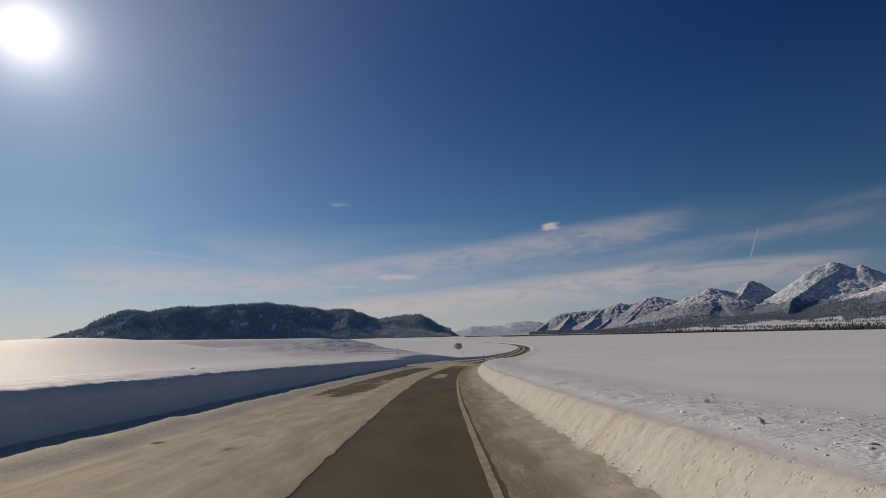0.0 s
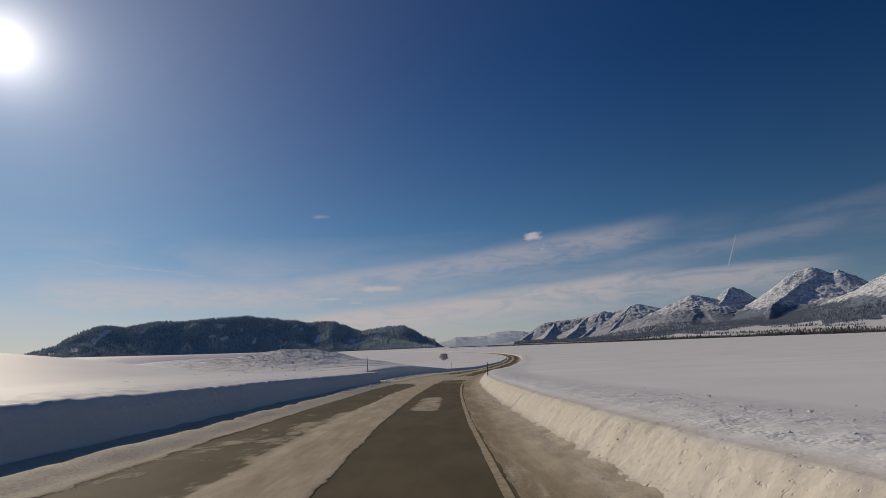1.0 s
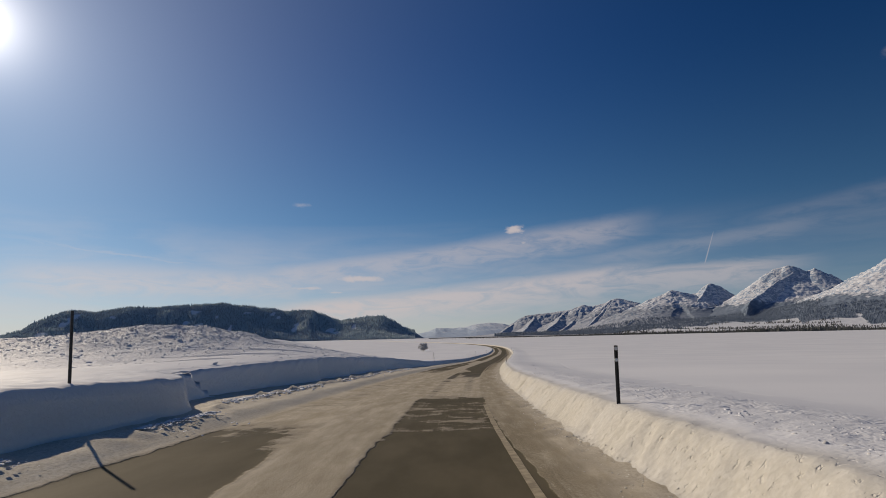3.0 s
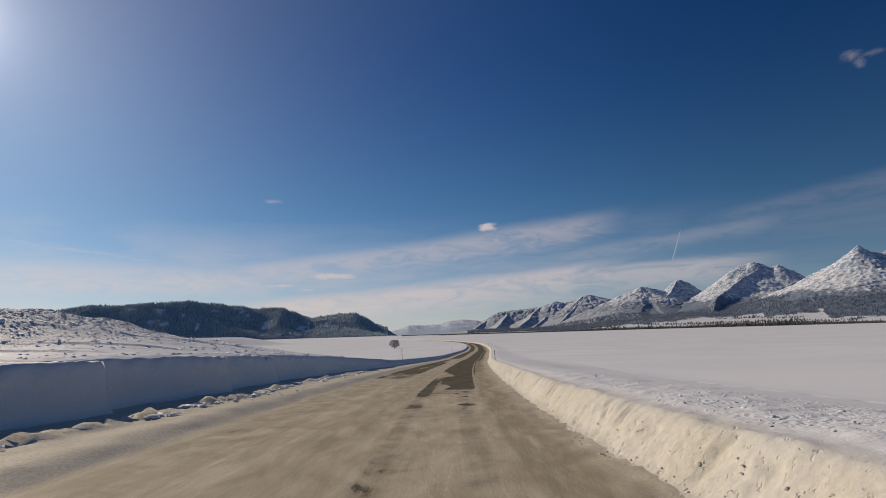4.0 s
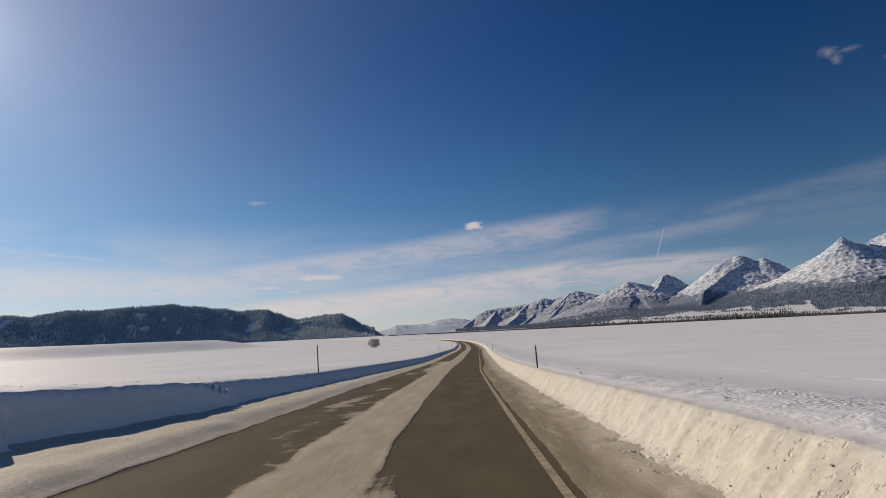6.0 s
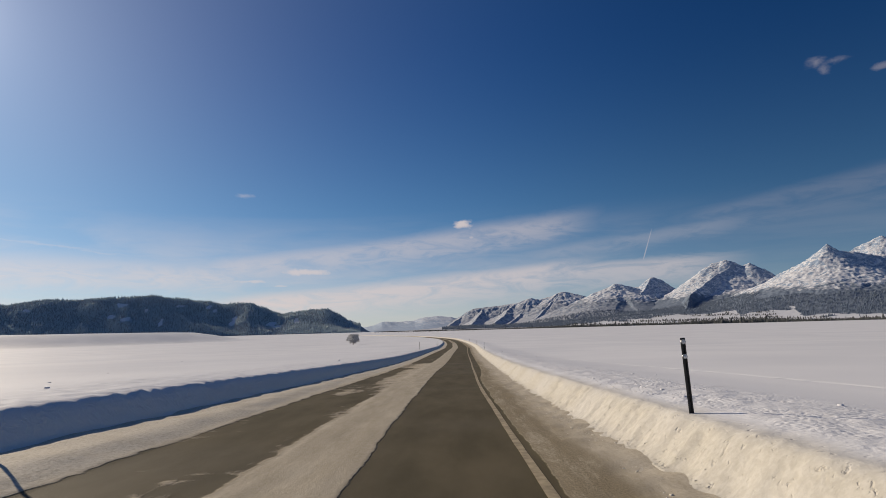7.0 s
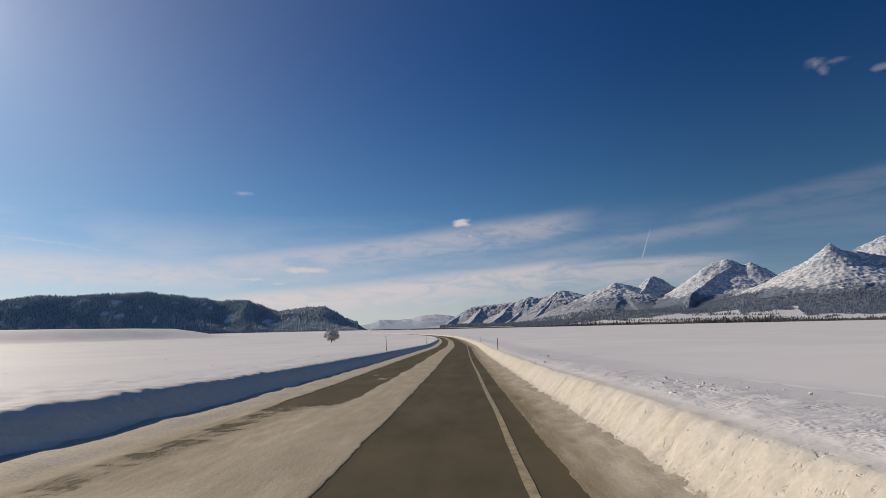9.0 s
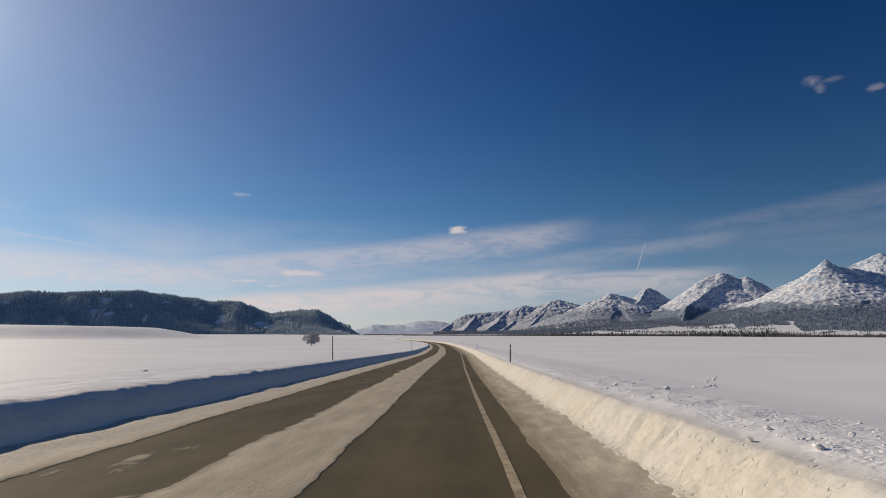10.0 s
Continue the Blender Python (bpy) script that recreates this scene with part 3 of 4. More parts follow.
    bare = np.maximum(np.maximum(right * r, left * l), tracks)
    edge = 0.3 * wobble(q * 0, y, 5.0, 64) + 0.12 * wobble(q * 0, y, 1.2, 65)
    brown = step(q, 3.5, 3.75) * step(q + edge - 0.4 * step(y, 62, 96) - 0.3 * step(y, 40, 20), 4.95, 3.85) * (0.90 - 0.35 * zone(y, 84, 140, 4))
    brown = np.maximum(brown, 0.42 * step(np.abs(q + 0.05), 0.95, 0.6) * (1 - 0.4 * zone(y, 84, 134, 4)))
    strip = step(np.abs(q + 0.3), 1.3, 0.9) * (0.30 * zone(y, 140, 420, 12) + 0.12 * zone(y, -60, 86, 6))
    fresh = np.clip(0.95 * step(-q, 3.4, 4.0) + 0.55 * step(q, 4.5, 5.4) + strip, 0, 1)
    wet = np.clip(0.35 * zone(y, 100, 125, 4) + 0.25 * wobble(q, y, 3.0, 71), 0, 1)
    z = z + 0.014 * (1 - step(bare, 0.35, 0.65)) * (1 + 0.6 * rough(q, y * 0.3, 0.5, 75, 2)) + (0.012 * rough(q, y, 0.9, 77, 3) + 0.03 * rough(q, y, 0.3, 78, 3) * step(q, 4.3, 5.0)) * step(q, 3.9, 4.8) + 0.028 * rough(q, y, 1.1, 79, 3) * step(-q, 3.7, 4.4)
    lip = np.exp(-((q - along(LEFT_FOOT, y) - 0.80 - 1.2 * step(y, 86, 92) - 0.15 * wobble(q * 0, y, 3.0, 126)) / 0.32) ** 2) * zone(y, 60, 138, 4)
    z = z + lip * (0.55 + 0.45 * step(y, 84, 96)) * np.clip(0.07 + 0.15 * rough(q, y * 0.6, 0.55, 128, 4, 0.7), 0, 0.3)
    fresh = np.maximum(fresh, np.clip(lip * 1.5, 0, 1))
    me = grid_mesh("road", along(CENTRE, y) + q, y, z, (("bare", bare), ("wet", wet), ("brown", brown), ("fresh", fresh)), (q, y), ROAD)
    road = tagged(new("road", me), "two-lane asphalt road with packed sandy snow between bare wheel lanes", "road", kind="structure")

    # the worn edge line, where the snow leaves it open
    for a, b in ((-20.0, 90.0), (131.0, 420.0)):
        ly = np.arange(a, b, 0.5)
        lq = np.array([-0.075, -0.03, 0.03, 0.075])
        lq, ly = np.meshgrid(lq, ly)
        edge = lq * (1 + 0.12 * wobble(lq, ly, 0.8, 81)) + 3.6 + 0.03 * wobble(lq * 0, ly, 6, 82)
        lz = road_height(edge, ly) + 0.012
        line = new("edge_line", grid_mesh("edge_line", along(CENTRE, ly) + edge, ly, lz, mat=PAINT))
        line.parent = road
    return road


make_ground()
make_road()

# ---- distance ----
MID = (5.0, 112.0, -2.2)      # the middle of the drive, from which the far forms are laid out


def polar_sheet(name, bearings, radii, height, open_snow, mat):
    b, r = np.meshgrid(np.radians(bearings), radii)
    x, y = MID[0] + r * np.sin(b), MID[1] + r * np.cos(b)
    z = height(np.degrees(b), r, x, y)
    return grid_mesh(name, x, y, z, (("meadow", open_snow(np.degrees(b), r, x, y, z)),), mat=mat)


# bare snow slides on the hill: bearing, degrees up, half width and half height in degrees
SLIDES = [(-11.6, 1.46, 0.20, 0.42), (-11.95, 1.0, 0.22, 0.34), (-21.2, 2.85, 0.5, 0.16), (-22.0, 1.85, 0.28, 0.24), (-20.8, 1.56, 0.34, 0.24), (-13.4, 2.28, 0.3, 0.22),
          (-13.95, 2.58, 0.22, 0.2), (-8.2, 0.92, 0.40, 0.22), (-7.7, 0.62, 0.5, 0.12), (-5.8, 1.15, 0.28, 0.3), (-31.1, 2.26, 0.35, 0.26), (-31.6, 1.75, 0.3, 0.22),
          (-33.2, 0.9, 0.45, 0.22), (-34.75, 0.66, 0.3, 0.14), (-30.8, 2.57, 0.3, 0.12), (-16.3, 2.77, 0.4, 0.12), (-19.2, 2.4, 0.18, 0.16), (-28.0, 2.35, 0.3, 0.13), (-18.0, 1.2, 0.14, 0.36)]


def slides(b, r, x, y, z):
    up = np.degrees(np.arctan2(z - MID[2], r))
    rag = 0.75 * rough(x, z * 2.0, 34.0, 97, 3)
    out = x * 0.0
    for b0, u0, w, h in SLIDES:
        lean = b - b0 - 0.35 * (up - u0)
        ring = (lean / w) ** 2 + ((up - u0) / h) ** 2
        out = np.maximum(out, step(ring + rag * np.minimum(ring + 0.35, 1.6), 1.15, 0.75))
    return out * step(r, 4480.0, 4420.0)


HILL_LINE = [(-38.9, 0), (-38.2, 26), (-37.6, 35), (-36.8, 53), (-35.5, 85), (-34.5, 104), (-33.9, 143), (-32.9, 184), (-31.8, 230), (-31.3, 242), (-30.3, 243), (-29.3, 227), (-27.7, 256), (-26.8, 268),
             (-24.8, 264), (-22.2, 277), (-20.1, 290), (-19.0, 295), (-16.8, 277), (-14.0, 253), (-12.3, 229), (-11.3, 242), (-10.1, 236), (-8.8, 195), (-7.1, 149), (-6.2, 162), (-5.2, 173), (-3.1, 185), (-1.9, 154), (-0.7, 98), (0.5, 56), (1.2, 20), (1.7, 0)]


def hill_height(b, r, x, y):
    back = step(np.abs(r - 4400.0), 40, 340)
    w = b + 0.8 * rough(x, y, 420.0, 91, 3) * back
    ridge = np.interp(w, [p[0] for p in HILL_LINE], [p[1] for p in HILL_LINE])
    form = np.where(r < 4400, np.clip((r - 3860) / 540.0, 0, 1) ** 0.9, step(r, 4850, 4400))
    u = np.radians(b) * 4400.0 + 0.45 * (r - 4400) + 70 * wobble(x, y, 260.0, 94)
    ribs = 1 - 0.34 * back * np.abs(wobble(u, r * 0.2, 190.0, 92)) - 0.14 * back * np.abs(wobble(u, r * 0.3, 75.0, 96))
    return -14.0 + ridge * form * ribs + 3.5 * rough(x, y, 90.0, 95, 3) * step(ridge, 2, 30)


# the range's crests and spurs, metres east, north and up
CRESTS = [
    [(2610, 3708, 57), (2712, 3606, 159), (2828, 3461, 270), (2916, 3304, 355), (2956, 3170, 423), (2966, 3119, 468), (3012, 3087, 422), (3085, 3040, 407), (3231, 2955, 366), (3400, 2832, 309)],
    [(3075, 3051, 408), (2908, 2936, 269), (2657, 2764, 147), (2415, 2581, 64)],
    [(3231, 2955, 366), (3065, 2870, 273), (2764, 2725, 162), (2546, 2591, 94)],
    [(3285, 3366, 395), (3355, 3294, 466), (3420, 3224, 508), (3461, 3178, 534), (3507, 3126, 505), (3575, 3013, 545), (3699, 2853, 482), (3829, 2668, 367), (3990, 2411, 281), (4236, 1917, 137)],
    [(2398, 4181, 129), (2500, 4095, 238), (2566, 4041, 298), (2642, 3966, 364), (2716, 3890, 437), (2767, 3828, 457), (2811, 3782, 432), (2836, 3763, 397), (2893, 3718, 423), (2938, 3681, 382), (2986, 3641, 351), (3093, 3521, 187)],
    [(2811, 3782, 428), (2631, 3704, 346), (2461, 3630, 277), (2265, 3509, 189), (2068, 3304, 95)],
    [(2960, 3663, 373), (2828, 3578, 286), (2657, 3433, 178)],
    [(2180, 4357, 262), (2323, 4292, 302), (2414, 4252, 374), (2473, 4217, 350), (2566, 4160, 269)],
    [(2414, 4252, 370), (2244, 4084, 261), (2033, 3847, 129)],
    [(1778, 4270, 185), (1856, 4280, 217), (1934, 4288, 264), (1994, 4260, 286), (2075, 4242, 322), (2133, 4213, 312), (2206, 4197, 294)],
    [(2075, 4242, 318), (1926, 4093, 214), (1729, 3920, 129), (1488, 3665, 54)],
    [(2206, 4197, 289), (2045, 4011, 177), (1790, 3692, 72)],
    [(1335, 4536, 191), (1459, 4539, 235), (1547, 4509, 220), (1642, 4496, 244), (1737, 4481, 282), (1800, 4456, 267), (1867, 4362, 208), (1885, 4266, 141)],
    [(1737, 4481, 277), (1558, 4314, 175), (1356, 4036, 75), (1230, 3815, 12)],
    [(1817, 4438, 252), (1635, 4177, 127), (1419, 3854, 44)],
    [(735, 4654, 50), (835, 4677, 78), (899, 4685, 112), (1006, 4684, 160), (1099, 4662, 170), (1210, 4614, 179), (1341, 4556, 196)],
    [(1350, 4553, 196), (1216, 4363, 124), (1061, 4094, 54), (966, 3892, 11)],
    [(1472, 4535, 225), (1321, 4310, 115), (1108, 3957, 20)],
    [(1099, 4662, 165), (981, 4423, 84), (819, 4079, 11)],
    [(899, 4685, 107), (792, 4441, 43), (685, 4206, 3)],
]


def foothills(b, r):
    """The gentle rise below the range, with the open terraces."""
    return (66.0 * np.clip((r - 2900) / 520.0, 0, 1) ** 1.1 + 34.0 * step(r, 3400, 4200)) * (0.25 + 0.75 * step(b, 15, 32)) * step(b, 4, 12)


def mountain_height(b, r, x, y):
    wx, wy = x + 20 * rough(x, y, 240.0, 141, 4), y + 20 * rough(x, y, 240.0, 145, 4)
    z, run, off = np.full(x.shape, -60.0), x * 0.0, x * 0.0
    start = 0.0
    for crest in CRESTS:
        fall = 0.40 if crest[0][0] < 1900 else 0.76
        for (x0, y0, z0), (x1, y1, z1) in zip(crest, crest[1:]):
            dx, dy = x1 - x0, y1 - y0
            long = math.hypot(dx, dy)
            s = np.clip(((wx - x0) * dx + (wy - y0) * dy) / long**2, 0, 1)
            away = np.hypot(wx - x0 - s * dx, wy - y0 - s * dy)
            h = z0 + s * (z1 - z0) + 14.0 - fall * 300.0 * (1 - np.exp(-away / 300.0)) - 0.2 * away
            best = h > z
            z, run, off = np.where(best, h, z), np.where(best, start + s * long, run), np.where(best, away, off)
            start += long
        start += 500.0
    low = foothills(b, r) + 6.0 * rough(x, y, 160.0, 115, 3) * step(r, 3250, 3600)
    z = low + (z - low) * step(r, 2980, 3420)
    body = step(z - low, 5, 90)
    # gullies run straight down from the crests
    gully = ridged(run + 14 * wobble(x, y, 70.0, 104), off * 0.35, 85.0, 103, 4) * 11.0 + ridged(run + 0.4 * off, off * 0.4, 26.0, 108, 2) * 5.0
    z = z + body * (gully * step(off, 0, 60) + 5.0 * (ridged(x + 25 * wobble(x, y, 60.0, 110), y, 46.0, 105, 4) - 0.3) * (0.3 + 0.7 * step(off, 0, 70)) + 3.0 * wobble(x, y, 17.0, 109))
    return -14.0 + np.maximum(z, low) + 6.0 * np.exp(-np.abs(z - low) / 12.0)


def meadow(b, r, x, y, z):
    """Open snowfields at the mountains' foot."""
    edge = np.interp(b, (12, 19, 21, 25, 29.6, 30.2, 37.0, 37.4, 39.3, 41.6, 42.2, 43, 60), (2900, 2950, 3060, 3200, 3220, 3320, 3360, 3140, 3200, 3300, 3060, 3060, 3060))
    edge = edge + 80 * rough(x, y, 130.0, 131, 3) + 30 * rough(x, y, 34.0, 133, 2)
    return step(r, edge + 10, edge - 10)


FAR_LINE = [(-9, 0.0), (-3.0, 0.03), (0.4, 0.28), (1.8, 0.51), (2.8, 0.87), (4.4, 0.82), (6.2, 0.95), (7.1, 1.19), (8.5, 1.31), (10.0, 1.2), (11.5, 0.8), (14, 0.0), (24, 0.0)]


def far_height(b, r, x, y):
    up = np.interp(b, [p[0] for p in FAR_LINE], [p[1] for p in FAR_LINE])
    z = MID[2] + 4840.0 * np.tan(np.radians(up)) + 7.0 * rough(b * 80 + 0.3 * r, r * 0.2, 90.0, 161, 4)
    rise = np.clip((r - 4250.0) / 590.0, 0, 1)
    ribs = 1 - 0.3 * (1 - rise) * np.abs(rough(b * 80 + 0.9 * (r - 4840), r * 0.5, 150.0, 163, 3))
    return -16.0 + (z + 16.0) * rise * ribs


def conifer_patch(name, spots, mat, sides=4):
    """Many small conifers in one mesh; spots are rows of x, y, z, height."""
    n = len(spots)
    turn = rng.uniform(0, 6.28, n)
    angles = np.arange(sides) * 2 * math.pi / sides
    ring = np.stack([np.cos(angles), np.sin(angles)], -1)
    tiers = ((0.06, 0.23, 0.55), (0.34, 0.17, 0.80), (0.60, 0.105, 1.0))
    per = len(tiers) * (sides + 1)
    co = np.zeros((n, per, 3))
    fa = []
    for k, (low, wide, high) in enumerate(tiers):
        jag = 1 + rng.uniform(-0.25, 0.25, (n, sides))
        ca, sa = np.cos(turn + k), np.sin(turn + k)
        rx = (ring[:, 0] * ca[:, None] - ring[:, 1] * sa[:, None]) * jag
        ry = (ring[:, 0] * sa[:, None] + ring[:, 1] * ca[:, None]) * jag
        h = spots[:, 3:4]
        o = k * (sides + 1)
        co[:, o:o + sides, 0] = spots[:, 0:1] + rx * wide * h
        co[:, o:o + sides, 1] = spots[:, 1:2] + ry * wide * h
        co[:, o:o + sides, 2] = spots[:, 2:3] + low * h
        co[:, o + sides, 0], co[:, o + sides, 1] = spots[:, 0], spots[:, 1]
        co[:, o + sides, 2] = spots[:, 2] + high * h[:, 0]
        fa += [(o + i, o + (i + 1) % sides, o + sides) for i in range(sides)]
    fa = np.array(fa)
    faces = (fa[None] + (np.arange(n) * per)[:, None, None]).reshape(-1, 3)
    return new(name, quick_mesh(name, co.reshape(-1, 3), faces, mat))


def strewn(n, b0, b1, r0, r1):
    """Random spots over a sector of the distance: bearing, radius, x, y."""
    b, r = rng.uniform(b0, b1, n), rng.uniform(r0, r1, n)
    return b, r, MID[0] + r * np.sin(np.radians(b)), MID[1] + r * np.cos(np.radians(b))


def make_distance():
    hill = new("hill", polar_sheet("hill", np.arange(-41, 2.5, 0.09), np.arange(3840, 4860, 14.0), hill_height, slides, FLOOR))
    tagged(hill, "long low hill under conifers paled with painted haze", "hill", kind="structure")
    bearings = np.concatenate([np.arange(2, 53, 0.055), np.arange(53, 92, 0.3)])
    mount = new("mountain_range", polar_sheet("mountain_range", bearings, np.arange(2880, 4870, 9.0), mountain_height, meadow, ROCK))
    tagged(mount, "jagged snow-covered mountain range, blue haze painted into its bare rock faces", "mountains", kind="structure")
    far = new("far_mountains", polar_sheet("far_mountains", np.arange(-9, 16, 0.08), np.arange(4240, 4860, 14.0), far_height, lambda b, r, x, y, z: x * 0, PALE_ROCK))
    tagged(far, "snowy mountains beyond the end of the plain, painted pale blue as by haze", "mountains", kind="structure")

    # conifers over the hill, coloured pale as by haze, with open slides between
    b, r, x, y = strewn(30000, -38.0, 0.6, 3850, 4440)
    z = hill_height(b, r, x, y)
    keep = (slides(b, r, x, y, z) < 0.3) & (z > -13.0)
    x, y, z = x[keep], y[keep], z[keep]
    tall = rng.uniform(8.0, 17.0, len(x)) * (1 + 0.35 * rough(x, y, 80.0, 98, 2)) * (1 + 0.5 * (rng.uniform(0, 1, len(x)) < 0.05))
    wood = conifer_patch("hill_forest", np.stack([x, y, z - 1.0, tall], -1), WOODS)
    tagged(wood, "dense conifer forest on the hill, distance haze painted into its colour", "forest", kind="stuff")

    # conifers at the mountains' foot: a belt on the plain, broken rows over the white terraces, woods on the slopes
    b, r, x, y = strewn(11000, 6, 80, 2300, 2560)
    tall = rng.uniform(7, 17, len(x)) * (0.35 + 0.65 * step(b, 8, 30)) * (0.8 + 0.35 * rough(x, y, 160.0, 111, 2)) * (1 + 0.6 * (rng.uniform(0, 1, len(x)) < 0.05))
    belt = conifer_patch("plain_forest", np.stack([x, y, np.full(len(x), -13.0), tall], -1), DARK_WOODS)
    tagged(belt, "dark belt of conifers along the edge of the plain", "forest", kind="stuff")
    b, r, x, y = strewn(5000, 18, 44, 2950, 3420)
    z = mountain_height(b, r, x, y)
    keep = (meadow(b, r, x, y, z) > 0.5) & (wobble(x + y, (x - y) * 0.25, 70.0, 117) + 0.5 * wobble(x, y, 25.0, 118) > 0.42 - 0.5 * step(r, 3120, 2980))
    rows = conifer_patch("terrace_trees", np.stack([x, y, z - 0.5, rng.uniform(5, 12, len(x))], -1)[keep], DARK_WOODS)
    tagged(rows, "broken rows of dark conifers on the white terraces", "forest", kind="stuff")
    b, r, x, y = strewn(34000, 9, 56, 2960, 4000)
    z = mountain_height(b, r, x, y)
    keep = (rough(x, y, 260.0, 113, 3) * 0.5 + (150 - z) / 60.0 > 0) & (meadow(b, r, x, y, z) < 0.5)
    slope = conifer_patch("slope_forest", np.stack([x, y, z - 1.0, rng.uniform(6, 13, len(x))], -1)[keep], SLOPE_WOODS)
    tagged(slope, "conifer forest on the lower mountain slopes, painted blue-grey as by haze", "forest", kind="stuff")
    b, r, x, y = strewn(70, 1.2, 9.0, 1900, 1980)
    shrubs = conifer_patch("far_shrubs", np.stack([x, y, np.full(len(x), -12.3), rng.uniform(1.2, 4.0, len(x))], -1), DARK_WOODS)
    tagged(shrubs, "thin dark row of shrubs far out on the plain", "shrubs", kind="stuff")


make_distance()

# ---- things by the road ----


def part(name, bm, mat, parent, label=""):
    me = bpy.data.meshes.new(name)
    bm.to_mesh(me)
    bm.free()
    me.materials.append(mat)
    ob = new(name, me)
    ob.parent = parent
    if label:
        tagged(ob, label)
    return ob


def spot_on_snow(q, y):
    z = snow_height(np.array([float(q)]), np.array([float(y)]))[0][0]
    return float(along(CENTRE, y) + q), float(y), float(z)


def make_post(tall, wide, round_post):
    """A marker post: a channel with a folded back, or a slim round stake, with round reflectors near its top."""
    base = new("marker_post")
    bm = bmesh.new()
    if round_post:
        bmesh.ops.create_cone(bm, cap_ends=True, segments=10, radius1=wide / 2, radius2=wide / 2 * 0.85, depth=tall + 0.5, matrix=Matrix.Translation((0, 0, tall / 2 - 0.25)))
    else:
        prof = [(-0.5, 0.0), (-0.5, 0.14), (-0.22, 0.14), (-0.16, 0.5), (0.16, 0.5), (0.22, 0.14), (0.5, 0.14), (0.5, 0.0), (0.28, 0.0), (0.20, 0.36), (-0.20, 0.36), (-0.28, 0.0)]
        low = [bm.verts.new((px * wide, py * wide, -0.5)) for px, py in prof]
        high = [bm.verts.new((px * wide, py * wide, tall)) for px, py in prof]
        for i in range(len(prof)):
            j = (i + 1) % len(prof)
            bm.faces.new((low[i], low[j], high[j], high[i]))
        bm.faces.new(high)
        bm.faces.new(low[::-1])
    bmesh.ops.recalc_face_normals(bm, faces=bm.faces)
    part("shaft", bm, POST, base)
    if not round_post:
        for z in (tall - 0.07, tall - 0.33):
            bm = bmesh.new()
            bmesh.ops.create_cone(bm, cap_ends=True, segments=18, radius1=0.048, radius2=0.043, depth=0.018, matrix=Matrix.Translation((0, -0.010, z)) @ Matrix.Rotation(radians(90), 4, "X"))
            rim = part("reflector", bm, RIM, base, "round metal-rimmed reflector")
            bm = bmesh.new()
            bmesh.ops.create_uvsphere(bm, u_segments=14, v_segments=8, radius=0.034, matrix=Matrix.Translation((0, -0.018, z)) @ Matrix.Diagonal((1, 0.35, 1, 1)))
            part("lens", bm, LENS, rim, "clear glass lens")
    return base


def make_posts():
    first = tagged(make_post(1.32, 0.085, False), "dark steel marker post with two round reflectors in the snowbank", "marker post", "marker posts along the road")
    spots = [(6.28, 80.3, 1.0), (6.6, 164.4, -1.5), (6.93, 262.0, 0.5), (6.8, 325.2, 0.5), (6.9, 402.0, 0.0)]
    for k, (q, y, lean) in enumerate(spots):
        m = pose(*spot_on_snow(q, y), lean * 0.6, lean, -8)
        if k:
            copy_thing(first, m)
        else:
            first.matrix_basis = m
    first = tagged(make_post(1.65, 0.075, True), "slim dark wooden stake standing in the ploughed snowbank", "marker post", "stakes along the road")
    spots = [(-6.3, 80.9, -2.5), (-6.5, 166.8, -1.5), (-5.95, 262.0, -2.0), (-5.95, 326.0, -1.0), (-5.95, 402.0, 0.0)]
    for k, (q, y, lean) in enumerate(spots):
        m = pose(*spot_on_snow(q, y), 0, lean, 0)
        if k:
            copy_thing(first, m)
        else:
            first.matrix_basis = m


